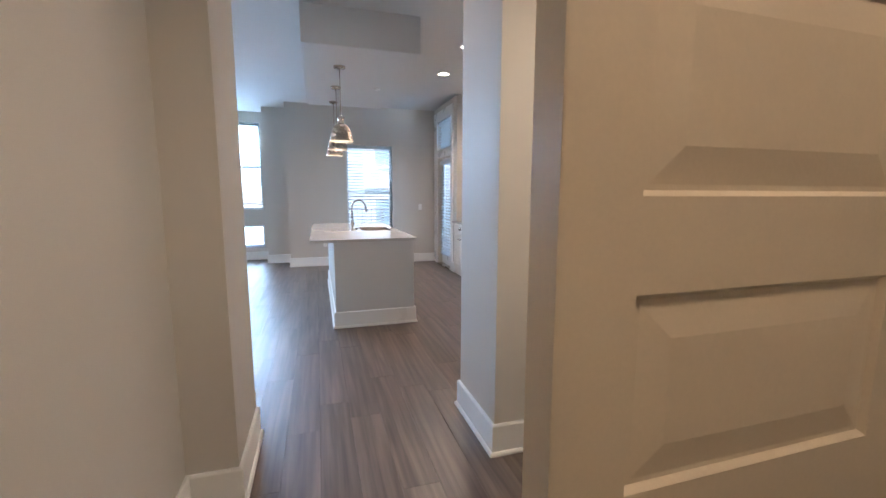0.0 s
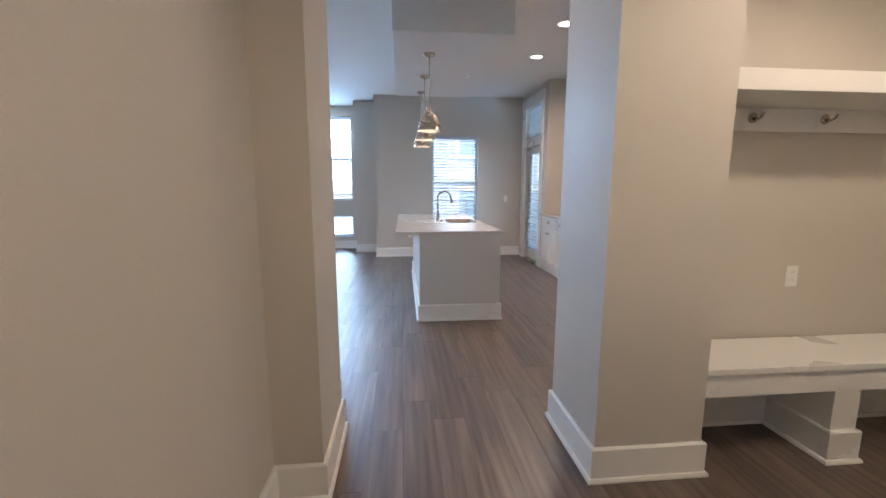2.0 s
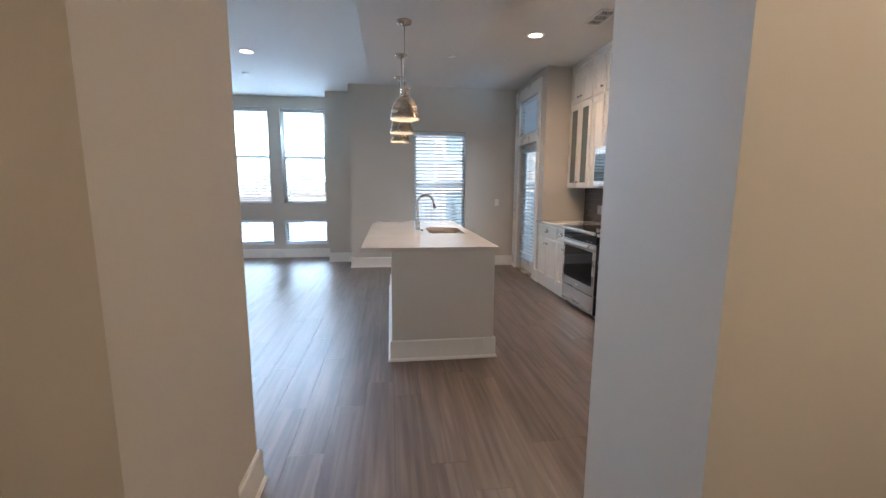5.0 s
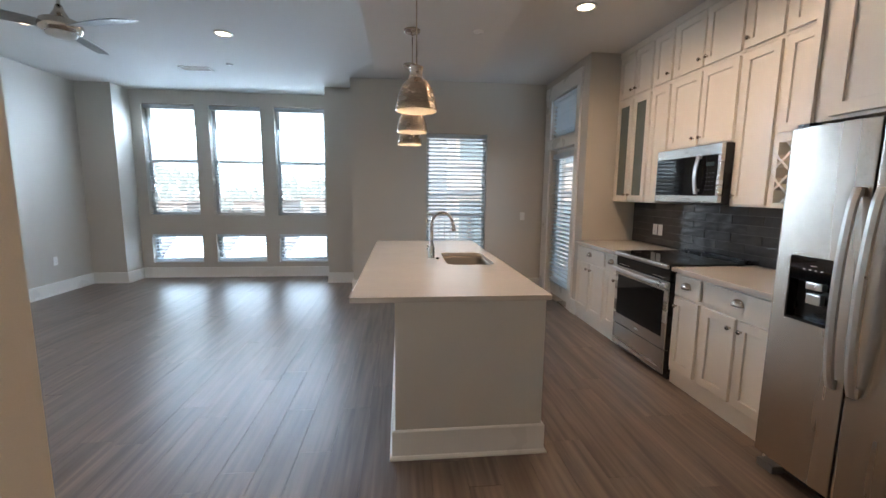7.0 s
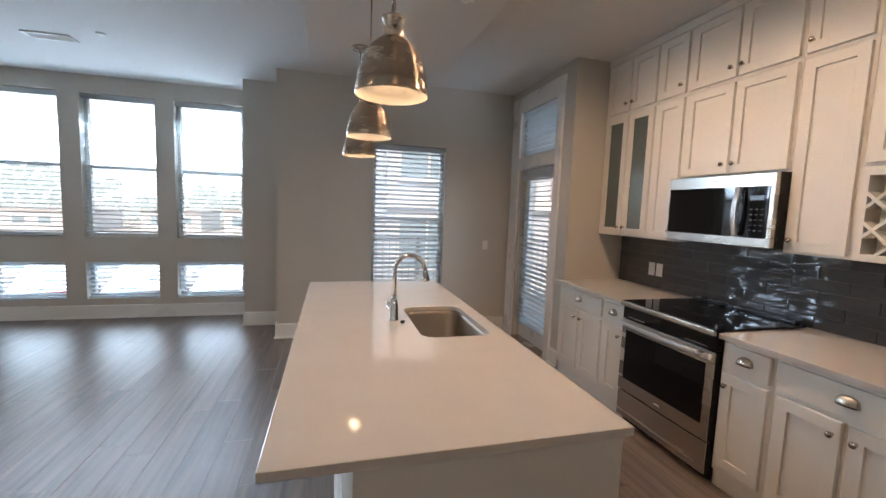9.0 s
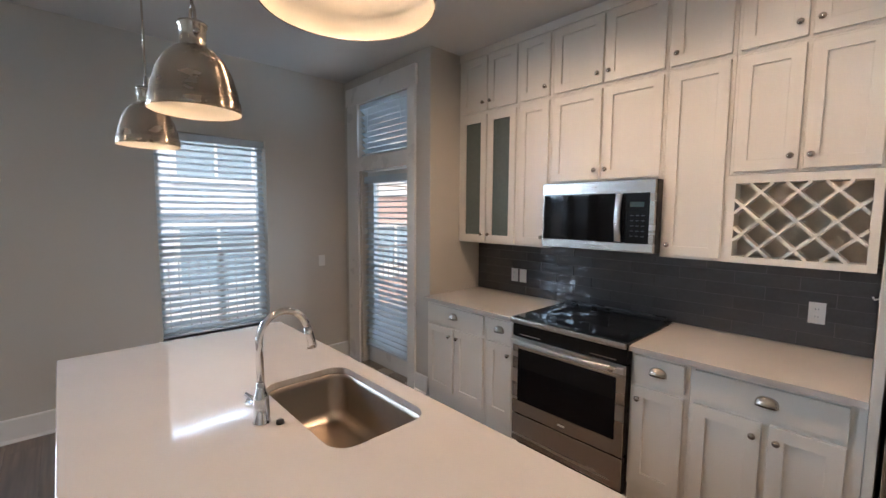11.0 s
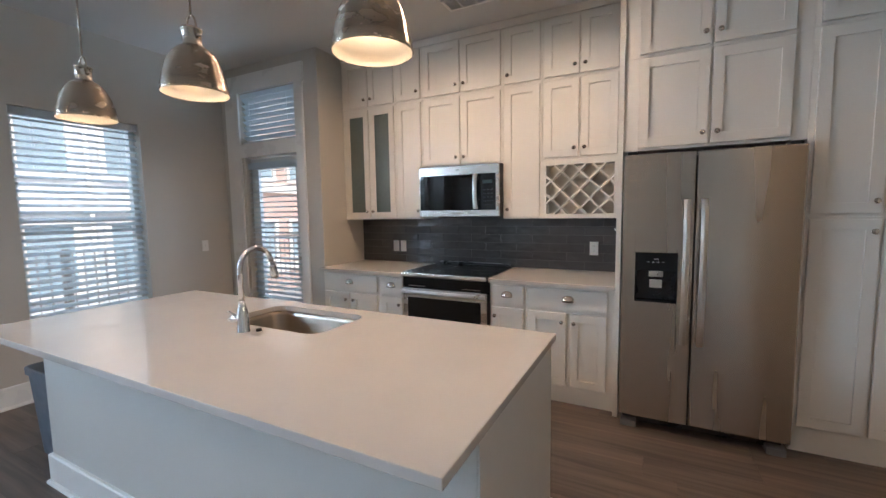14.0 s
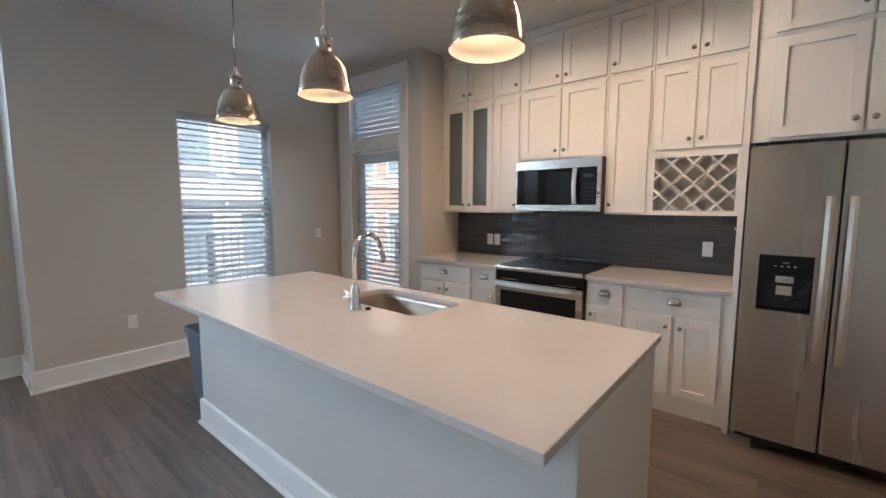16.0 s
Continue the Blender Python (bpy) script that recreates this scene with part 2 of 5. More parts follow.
# Darker than CAB: shade inside the wine rack is put into this colour.
SHADED_PANEL = mat("shaded_panel", (0.64, 0.58, 0.49), 0.6, 0, 0.06, 6, 90, 0.05)
FROST = mat("cabinet_glass", (0.115, 0.14, 0.125), 0.16, 0, 0.1, 3, 40, 0, 0.04)
BIN = mat("blue_grey_plastic", (0.10, 0.13, 0.17), 0.45, 0, 0.05, 10, 150, 0.03)
BRICK = mat("pale_brick", (0.54, 0.41, 0.36), 0.9, 0, 0.15, 6, 40, 0.1)
# Bluish shade on the wing's front is put into this siding colour.
SHADED_WING = mat("shaded_blue_grey_siding", (0.57, 0.62, 0.66), 0.7, 0, 0.05, 3, 40, 0.05)
SIDING = mat("pale_siding", (0.78, 0.80, 0.82), 0.7, 0, 0.04, 3, 40, 0.05)
FARGLASS = mat("far_window_glass", (0.32, 0.43, 0.50), 0.25, 0, 0.2, 1, 10, 0, 0.02)
ROOF = mat("grey_roof", (0.45, 0.45, 0.45), 0.9, 0, 0.1, 4, 40, 0.1)
RAIL = mat("bronze_railing", (0.24, 0.22, 0.21), 0.45, 0.3, 0.05)
CONCRETE = mat("balcony_concrete", (0.42, 0.41, 0.39), 0.85, 0, 0.08, 3, 90, 0.15)
GROUND = mat("dry_ground", (0.52, 0.51, 0.48), 0.95, 0, 0.25, 0.05, 1.2, 0.1)
ASPHALT = mat("asphalt", (0.30, 0.30, 0.29), 0.9, 0, 0.1, 0.3, 40, 0.1)
LEAF = mat("foliage", (0.10, 0.13, 0.08), 0.8, 0, 0.3, 0.3, 4, 0)
BARK = mat("bark", (0.12, 0.09, 0.07), 0.9, 0, 0.15, 4, 30, 0.1)


# ---- builders ----
def world_of(ob):
    m = ob.matrix_basis.copy()
    while ob.parent:
        ob = ob.parent
        m = ob.matrix_basis @ m
    return m


def mesh_of(name, bm, material):
    me = bpy.data.meshes.new(name)
    bmesh.ops.recalc_face_normals(bm, faces=bm.faces)
    bm.to_mesh(me)
    bm.free()
    for one in (material if isinstance(material, (list, tuple)) else [material]):
        me.materials.append(one)
    return me


def part(name, bm, material, parent=None, label=""):
    """Links a bmesh, drawn in world coordinates, as one mesh under a thing or a part."""
    if parent:
        bmesh.ops.transform(bm, matrix=world_of(parent).inverted(), verts=bm.verts)
    ob = new(name, mesh_of(name, bm, material))
    ob.parent = parent
    return tagged(ob, label)


def thing(name, label, category, at, group="", kind=""):
    ob = new(name)
    ob.empty_display_size = 0.1
    ob.matrix_basis = Matrix.Translation(at)
    return tagged(ob, label, category, group, kind)


def box(bm, x0, x1, y0, y1, z0, z1, bevel=0.0, mi=0):
    r = bmesh.ops.create_cube(bm, size=1.0)
    vs = r["verts"]
    for v in vs:
        v.co = (x0 + (v.co.x + 0.5) * (x1 - x0), y0 + (v.co.y + 0.5) * (y1 - y0), z0 + (v.co.z + 0.5) * (z1 - z0))
    fs = {f for v in vs for f in v.link_faces}
    for f in fs:
        f.material_index = mi
    if bevel:
        es = list({e for v in vs for e in v.link_edges})
        bmesh.ops.bevel(bm, geom=es, offset=bevel, segments=2, profile=0.7, affect="EDGES")
    return bm


def B(*a, **k):
    return box(bmesh.new(), *a, **k)


def lathe(profile, segs=32, m=None, bm=None, smooth=True):
    """Turns (radius, height) pairs round z, then places them by m."""
    bm = bm or bmesh.new()
    rings = []
    for r, z in profile:
        if r < 1e-6:
            rings.append([bm.verts.new((0, 0, z))])
        else:
            rings.append([bm.verts.new((r * math.cos(a), r * math.sin(a), z)) for a in (2 * math.pi * i / segs for i in range(segs))])
    made = [v for ring in rings for v in ring]
    for a, b in zip(rings, rings[1:]):
        for i in range(segs):
            j = (i + 1) % segs
            q = [a[i % len(a)], a[j % len(a)], b[j % len(b)], b[i % len(b)]]
            q = list(dict.fromkeys(q))
            if len(q) > 2:
                f = bm.faces.new(q)
                f.smooth = smooth
    if m is not None:
        bmesh.ops.transform(bm, matrix=m, verts=made)
    return bm


def tube(points, radius, segs=12, bm=None, caps=True):
    """A round bar along a line of points."""
    bm = bm or bmesh.new()
    pts = [Vector(p) for p in points]
    rings, up = [], Vector((0.13, 0.37, 0.92)).normalized()
    for i, p in enumerate(pts):
        d = (pts[min(i + 1, len(pts) - 1)] - pts[max(i - 1, 0)]).normalized()
        a = d.cross(up).normalized()
        b = d.cross(a).normalized()
        r = radius[i] if isinstance(radius, (list, tuple)) else radius
        rings.append([bm.verts.new(p + r * (a * math.cos(t) + b * math.sin(t))) for t in (2 * math.pi * k / segs for k in range(segs))])
    for a, b in zip(rings, rings[1:]):
        for i in range(segs):
            f = bm.faces.new((a[i], a[(i + 1) % segs], b[(i + 1) % segs], b[i]))
            f.smooth = True
    if caps:
        bm.faces.new(rings[0])
        bm.faces.new(rings[-1])
    return bm


def sweep(path, profile, bm=None):
    """Extrudes a (out, up) profile along a level line; out points to the left of the walk. Corners are mitred."""
    bm = bm or bmesh.new()
    pts = [Vector((p[0], p[1])) for p in path]
    rings = []
    for i, p in enumerate(pts):
        dirs = []
        if i:
            dirs.append((p - pts[i - 1]).normalized())
        if i < len(pts) - 1:
            dirs.append((pts[i + 1] - p).normalized())
        ns = [Vector((-d.y, d.x)) for d in dirs]
        if len(ns) == 2:
            s = ns[0] + ns[1]
            off = s / max(0.3, s.length_squared / 2)
        else:
            off = ns[0]
        z = path[i][2] if len(path[i]) > 2 else 0
        rings.append([bm.verts.new((p.x + off.x * o, p.y + off.y * o, z + u)) for o, u in profile])
    k = len(profile)
    for a, b in zip(rings, rings[1:]):
        for i in range(k):
            bm.faces.new((a[i], a[(i + 1) % k], b[(i + 1) % k], b[i]))
    bm.faces.new(rings[0])
    bm.faces.new(rings[-1])
    return bm


def wall(name, axis, p0, p1, a0, a1, z0, z1, openings=(), material=None, label=""):
    """A wall p0..p1 thick across axis and a0..a1 long, with openings (a, b, z, z) that go through it."""
    bm = bmesh.new()
    cuts_a = sorted({a0, a1, *[o[0] for o in openings], *[o[1] for o in openings]})
    cuts_z = sorted({z0, z1, *[o[2] for o in openings], *[o[3] for o in openings]})
    cell = lambda i, j: not any(o[0] < (cuts_a[i] + cuts_a[i + 1]) / 2 < o[1] and o[2] < (cuts_z[j] + cuts_z[j + 1]) / 2 < o[3] for o in openings)
    na, nz = len(cuts_a) - 1, len(cuts_z) - 1

    def P(p, a, z):
        return bm.verts.new((p, a, z) if axis == "x" else (a, p, z))

    for i in range(na):
        for j in range(nz):
            if not cell(i, j):
                continue
            a, b, c, d = cuts_a[i], cuts_a[i + 1], cuts_z[j], cuts_z[j + 1]
            for p in (p0, p1):
                bm.faces.new([P(p, a, c), P(p, b, c), P(p, b, d), P(p, a, d)])
            if i == 0 or not cell(i - 1, j):
                bm.faces.new([P(p0, a, c), P(p1, a, c), P(p1, a, d), P(p0, a, d)])
            if i == na - 1 or not cell(i + 1, j):
                bm.faces.new([P(p0, b, c), P(p1, b, c), P(p1, b, d), P(p0, b, d)])
            if j == 0 or not cell(i, j - 1):
                bm.faces.new([P(p0, a, c), P(p1, a, c), P(p1, b, c), P(p0, b, c)])
            if j == nz - 1 or not cell(i, j + 1):
                bm.faces.new([P(p0, a, d), P(p1, a, d), P(p1, b, d), P(p0, b, d)])
    bmesh.ops.remove_doubles(bm, verts=bm.verts, dist=1e-5)
    ob = part(name, bm, material or WALL)
    return tagged(ob, label or "smooth greige painted drywall wall", "wall", kind="structure")


# ---- structure ----
CZ = 3.02        # ceiling of the kitchen and living room
HZ = 2.74        # ceiling of the entry hall
WINDOWS = [(-3.83, -3.04), (-2.82, -2.01), (-1.80, -0.99)]
wall("wall_window", "y", 9.47, 9.69, -4.0, -0.88, 0, CZ,
     [(a, b, 1.045, 2.81) for a, b in WINDOWS] + [(a, b, 0.25, 0.725) for a, b in WINDOWS])
wall("wall_pilaster_west", "y", 9.06, 9.69, -4.62, -4.0, 0, CZ)
wall("wall_pilaster_east", "y", 8.90, 9.69, -0.88, -0.30, 0, CZ)
wall("wall_return", "x", -0.43, -0.30, 8.31, 8.90, 0, CZ)
wall("wall_back", "y", 8.31, 8.53, -0.30, 2.60, 0, CZ, [(0.635, 1.525, 0.53, 2.30)])
wall("wall_balcony_door", "x", 2.385, 2.60, 6.89, 8.31, 0, CZ, [(7.18, 8.02, 2.20, 2.74), (7.18, 7.98, 0.0, 2.06)])
wall("wall_range", "x", 3.03, 3.16, 2.52, 6.89, 0, CZ)
wall("wall_stub", "y", 6.89, 7.00, 2.60, 3.16, 0, CZ)
wall("wall_living_west", "x", -4.62, -4.5, 3.04, 9.06, 0, CZ)
wall("wall_living_south", "y", 2.92, 3.04, -4.62, -0.40, 0, CZ)
wall("wall_passage_west", "x", -0.62, -0.292, 2.0, 2.53, 0, CZ)
wall("wall_passage_west_step", "x", -0.62, -0.40, 2.53, 2.92, 0, CZ)
wall("wall_passage_east", "x", 0.93, 1.455, 1.985, 2.52, 0, CZ)
wall("wall_niche_back", "y", 2.37, 2.52, 1.455, 3.16, 0, CZ)
wall("wall_hall_west", "x", -0.62, -0.50, -0.72, 2.0, 0, HZ)
wall("wall_hall_south", "y", -0.72, -0.60, -0.50, 1.20, 0, HZ)
wall("wall_entry", "x", 1.20, 1.32, -0.72, 0.47, 0, HZ, [(-0.44, 0.46, 0.0, 2.05)])
wall("wall_hall_south_east", "y", 0.36, 0.47, 1.32, 3.26, 0, HZ)
wall("wall_niche_east", "x", 3.14, 3.26, 0.47, 2.37, 0, HZ)
wall("wall_corridor", "x", 2.2, 2.3, -0.72, 0.36, 0, HZ)
wall("wall_corridor_end", "y", -0.84, -0.72, -0.62, 2.3, 0, HZ)
wall("wall_passage_head", "y", 1.985, 2.0, -0.292, 0.93, HZ, CZ)
wall("wall_niche_header", "y", 1.985, 2.0, 1.455, 3.26, HZ, CZ)
tagged(part("ceiling", B(-4.62, 3.16, 2.0, 9.69, CZ, CZ + 0.15), CEIL), "flat white painted drywall ceiling", "ceiling", kind="structure")
tagged(part("ceiling_hall", B(-0.62, 3.26, -0.84, 1.985, HZ, HZ + 0.15), CEIL), "flat white painted hall ceiling", "ceiling", kind="structure")
tagged(part("ceiling_niche", B(1.455, 3.14, 2.0, 2.37, HZ, HZ + 0.15), CEIL), "flat white painted niche ceiling", "ceiling", kind="structure")
tagged(part("ceiling_soffit", B(-0.005, 1.075, 4.13, 6.75, 2.685, CZ, bevel=0.004), CEIL), "dropped painted drywall soffit over the island", "soffit", kind="structure")

BASE = [(0, 0), (0.032, 0), (0.032, 0.010), (0.026, 0.020), (0.018, 0.022), (0.018, 0.160), (0.012, 0.168), (0, 0.168)]
ROOM_LINE = [(2.384, 8.31), (-0.43, 8.31), (-0.43, 8.90), (-0.88, 8.90), (-0.88, 9.47), (-4.0, 9.47), (-4.0, 9.06), (-4.5, 9.06), (-4.5, 3.04),
             (-0.40, 3.04), (-0.40, 2.53), (-0.292, 2.53), (-0.292, 2.0), (-0.5, 2.0), (-0.5, -0.6)]
HALL_LINE = [(3.14, 0.47), (3.14, 2.37), (1.455, 2.37), (1.455, 1.985), (0.93, 1.985), (0.93, 2.52), (2.32, 2.52)]
for line in (ROOM_LINE, HALL_LINE, [(2.385, 6.90), (2.385, 7.075)]):
    tagged(part("baseboard", sweep(line, BASE), TRIM), "tall white painted baseboard with shoe moulding", "baseboard", kind="structure")


# ---- windows and blinds ----
def slat_mesh(name, length, axis, width=0.060):
    """One curved slat, centred, lying level along axis."""
    bm = bmesh.new()
    rows = []
    for k in range(5):
        u = (k / 4 - 0.5) * width
        h = 0.0022 * (1 - (2 * u / width) ** 2)
        rows.append([bm.verts.new(((s * length / 2, u, h + t) if axis == "x" else (u, s * length / 2, h + t))) for t in (0, 0.0026) for s in (-1, 1)])
    for a, b in zip(rows, rows[1:]):
        bm.faces.new((a[0], a[1], b[1], b[0]))
        bm.faces.new((a[2], a[3], b[3], b[2]))
        bm.faces.new((a[0], b[0], b[2], a[2]))
        bm.faces.new((a[1], b[1], b[3], a[3]))
    for r in (rows[0], rows[-1]):
        bm.faces.new((r[0], r[1], r[3], r[2]))
    return mesh_of(name, bm, BLIND)


def blind(label, axis, plane, a0, a1, z0, z1, tilt, pitch=0.0545, wand=True, rail=0.06):
    """A slatted blind hung in an opening; tilt in degrees."""
    c = (a0 + a1) / 2
    at = (c, plane, z0) if axis == "x" else (plane, c, z0)
    t = thing("window_blind", label, "blind", at, "slatted window blinds")

    def bx(u0, u1, d0, d1, zz0, zz1, bevel=0.003):
        return B(u0, u1, plane + d0, plane + d1, zz0, zz1, bevel=bevel) if axis == "x" else B(plane + d0, plane + d1, u0, u1, zz0, zz1, bevel=bevel)

    part("headrail", bx(a0, a1, -0.034, 0.030, z1 - rail, z1 - 0.002), BLIND, t)
    part("bottom_rail", bx(a0 + 0.004, a1 - 0.004, -0.025, 0.025, z0 + 0.004, z0 + 0.024), BLIND, t)
    n = max(1, int((z1 - rail - z0 - 0.03) / pitch))
    step = (z1 - rail - z0 - 0.03) / n
    me = slat_mesh("slat", a1 - a0 - 0.012, axis)
    for i in range(n):
        s = new("slat", me)
        s.parent = t
        s.matrix_basis = Matrix.Translation((0, 0, 0.030 + step * (i + 0.5))) @ (pose(0, 0, 0, tilt) if axis == "x" else pose(0, 0, 0, 0, tilt, 0))
    for f in (0.16, 0.84) if a1 - a0 > 0.5 else (0.5,):
        u = a0 + (a1 - a0) * f
        for d in (-0.027, 0.027):
            p0, p1 = ((u, plane + d, z0 + 0.02), (u, plane + d, z1 - 0.04)) if axis == "x" else ((plane + d, u, z0 + 0.02), (plane + d, u, z1 - 0.04))
            part("ladder_cord", tube([p0, p1], 0.0012, 5), BLIND, t)
    return t


def window(name, label, y, x0, x1, z0, z1, meet=None):
    """A vinyl sash window set back in a wall that faces -y."""
    t = thing(name, label, "window", ((x0 + x1) / 2, y, z0), kind="structure")
    fr = bmesh.new()
    w = 0.045
    box(fr, x0, x0 + w, y, y + 0.07, z0, z1, 0.004)
    box(fr, x1 - w, x1, y, y + 0.07, z0, z1, 0.004)
    box(fr, x0 + w, x1 - w, y, y + 0.07, z1 - w, z1, 0.004)
    box(fr, x0 + w, x1 - w, y, y + 0.07, z0, z0 + w, 0.004)
    part("window_frame", fr, VINYL, t)
    splits = [(z0 + w, z1 - w)] if meet is None else [(z0 + w, meet - 0.02), (meet + 0.02, z1 - w)]
    if meet is not None:
        part("meeting_rail", B(x0 + w, x1 - w, y + 0.004, y + 0.058, meet - 0.02, meet + 0.02, bevel=0.004), VINYL, t)
        part("sash_lock", B((x0 + x1) / 2 - 0.03, (x0 + x1) / 2 + 0.03, y - 0.012, y + 0.004, meet + 0.002, meet + 0.018, bevel=0.004), VINYL, t)
    for a, b in splits:
        g = part("pane", B(x0 + w, x1 - w, y + 0.028, y + 0.034, a, b), GLASS, t)
        g.visible_shadow = False
    return t


for i, (a, b) in enumerate(WINDOWS):
    window("window_%d" % (2 * i + 1), "tall white vinyl sash window in a drywall opening", 9.575, a, b, 1.045, 2.81, 1.925)
    window("window_%d" % (2 * i + 2), "low fixed white vinyl window below the sash", 9.575, a, b, 0.25, 0.725)
    blind("white slatted blind hung open in a tall window", "x", 9.53, a + 0.004, b - 0.004, 1.05 + (0.0, 0.05, 0.015)[i], 2.808, 9)
    blind("white slatted blind in a low window", "x", 9.53, a + 0.004, b - 0.004, 0.254, 0.723, 11, rail=0.045)
window("window_7", "white vinyl sash window beside the balcony door", 8.415, 0.635, 1.525, 0.53, 2.30, 1.420)
blind("white slatted blind, slats open, in the back window", "x", 8.37, 0.64, 1.52, 0.535, 2.298, 26)
part("window_sill", B(0.60, 1.56, 8.285, 8.40, 0.505, 0.53, bevel=0.004), TRIM, bpy.data.objects["window_7"])

# balcony door with transom
dt = thing("door_1", "white glazed balcony door with a transom above", "door", (2.44, 7.58, 0), kind="structure")
tr = bmesh.new()
box(tr, 2.362, 2.385, 7.075, 7.18, 0, 2.74, 0.003)
box(tr, 2.362, 2.385, 8.02, 8.225, 0, 2.74, 0.003)
box(tr, 2.357, 2.385, 7.06, 8.24, 2.74, 2.92, 0.004)
box(tr, 2.362, 2.385, 7.18, 8.02, 2.06, 2.20, 0.003)
part("casing", tr, TRIM, dt, "wide flat white door casing")
leaf = bmesh.new()
box(leaf, 2.455, 2.50, 7.19, 7.30, 0.02, 2.05, 0.003)
box(leaf, 2.455, 2.50, 7.86, 7.97, 0.02, 2.05, 0.003)
box(leaf, 2.455, 2.50, 7.30, 7.86, 1.93, 2.05, 0.003)
box(leaf, 2.455, 2.50, 7.30, 7.86, 0.02, 0.24, 0.003)
part("door_leaf", leaf, TRIM, dt)
g = part("pane", B(2.475, 2.481, 7.30, 7.86, 0.24, 1.93), GLASS, dt)
g.visible_shadow = False
trf = bmesh.new()
for yy in ((7.18, 7.22), (7.98, 8.02)):
    box(trf, 2.46, 2.52, *yy, 2.20, 2.74, 0.003)
for zz in ((2.20, 2.24), (2.70, 2.74)):
    box(trf, 2.46, 2.52, 7.22, 7.98, *zz, 0.003)
part("transom_frame", trf, VINYL, dt)
g = part("pane", B(2.485, 2.491, 7.22, 7.98, 2.24, 2.70), GLASS, dt)
g.visible_shadow = False
part("threshold", B(2.36, 2.60, 7.18, 7.98, 0.0, 0.018, bevel=0.004), STEEL, dt)
part("door_lever", lathe([(0, 0), (0.026, 0), (0.026, 0.008), (0.012, 0.012), (0.012, 0.05), (0, 0.05)], 16, pose(2.455, 7.25, 0.98, 0, -90, 0)), NICKEL, dt)
blind("white slatted blind on the balcony door", "y", 2.432, 7.215, 7.955, 0.20, 2.0, -13, rail=0.07)
blind("white slatted blind closed in the transom", "y", 2.425, 7.19, 8.01, 2.205, 2.735, 34, rail=0.05)


# ---- kitchen cabinets ----
def shaker(parent, name, y0, y1, z0, z1, x, flat=False, panel_mat=None):
    """A framed door or drawer front that faces -x, its face at x: one solid with a stepped-in panel."""
    s, e, d = 0.058, 0.002, 0.0125
    if flat:
        return part(name, B(x, x + 0.02, y0, y1, z0, z1, bevel=0.003), CAB, parent)
    bm = bmesh.new()
    steps = [(0, 0.020), (0, e), (e, 0), (s - 0.001, 0), (s, 0.001), (s, d)]
    if panel_mat is not None:
        steps += [(s, 0.020)]
    rings = [[bm.verts.new((x + dx, y, z)) for y, z in ((y0 + o, z0 + o), (y1 - o, z0 + o), (y1 - o, z1 - o), (y0 + o, z1 - o))] for o, dx in steps]
    for a, b in zip(rings, rings[1:]):
        for i in range(4):
            bm.faces.new((a[i], a[(i + 1) % 4], b[(i + 1) % 4], b[i]))
    if panel_mat is None:
        bm.faces.new(rings[-1])
        bm.faces.new(rings[0])
    else:
        for i in range(4):
            bm.faces.new((rings[0][i], rings[0][(i + 1) % 4], rings[-1][(i + 1) % 4], rings[-1][i]))
    door_ = part(name, bm, CAB, parent)
    if panel_mat is not None:
        part("glass_panel", B(x + 0.0095, x + 0.014, y0 + s, y1 - s, z0 + s, z1 - s), panel_mat, door_, "smoky cabinet glass")
    return door_


def knob(parent, x, y, z):
    part("knob", lathe([(0.0001, 0), (0.0075, 0), (0.006, 0.006), (0.006, 0.013), (0.0145, 0.018), (0.0155, 0.023), (0.012, 0.028), (0, 0.029)], 16, pose(x, y, z, 0, -90, 0)), SATIN, parent, "satin nickel knob")


def cup_pull(parent, x, y, z, w=0.085):
    """A half-round cup pull, open below."""
    bm = bmesh.new()
    n, k = 14, 6
    grid = []
    for i in range(k + 1):
        a = math.pi / 2 * i / k
        grid.append([bm.verts.new((x - 0.028 * math.sin(a) * math.sin(math.pi * j / n) ** 0.6, y + w / 2 * math.cos(math.pi * j / n), z + 0.044 * math.cos(a) * math.sin(math.pi * j / n) ** 0.6 - 0.018)) for j in range(n + 1)])
    for a, b in zip(grid, grid[1:]):
        for j in range(n):
            try:
                bm.faces.new((a[j], a[j + 1], b[j + 1], b[j])).smooth = True
            except ValueError:
                pass
    bmesh.ops.remove_doubles(bm, verts=bm.verts, dist=1e-5)
    bmesh.ops.solidify(bm, geom=bm.faces[:], thickness=0.002)
    part("cup_pull", bm, SATIN, parent, "satin nickel cup pull")


UX, BX, TX = 2.72, 2.33, 2.29   # faces of upper, base and tall cabinet doors
UNDER, SPLIT, TOP = 1.375, 2.480, 2.955


def cabinet(name, label, y0, y1, z0, z1, face, back=3.026, group="", toe=False):
    t = thing(name, label, "cabinet", ((face + back) / 2, (y0 + y1) / 2, z0), group)
    bm = B(face + 0.021, back, y0, y1, z0 + (0.10 if toe else 0), z1, bevel=0.0015)
    if toe:
        box(bm, face + 0.034, back, y0, y1, 0.0, 0.10)
    part("carcass", bm, CAB, t)
    return t


def doors(t, spans, z0, z1, face, knobs, high=False, glass_mat=None):
    """Doors side by side; knobs: +1 on the side of larger y, -1 on the other."""
    for (a, b), k in zip(spans, knobs):
        d = shaker(t, "door", a, b, z0, z1, face, panel_mat=glass_mat)
        ky = b - 0.030 if k > 0 else a + 0.030
        knob(d, face, ky, z1 - 0.065 if high else z0 + 0.065)


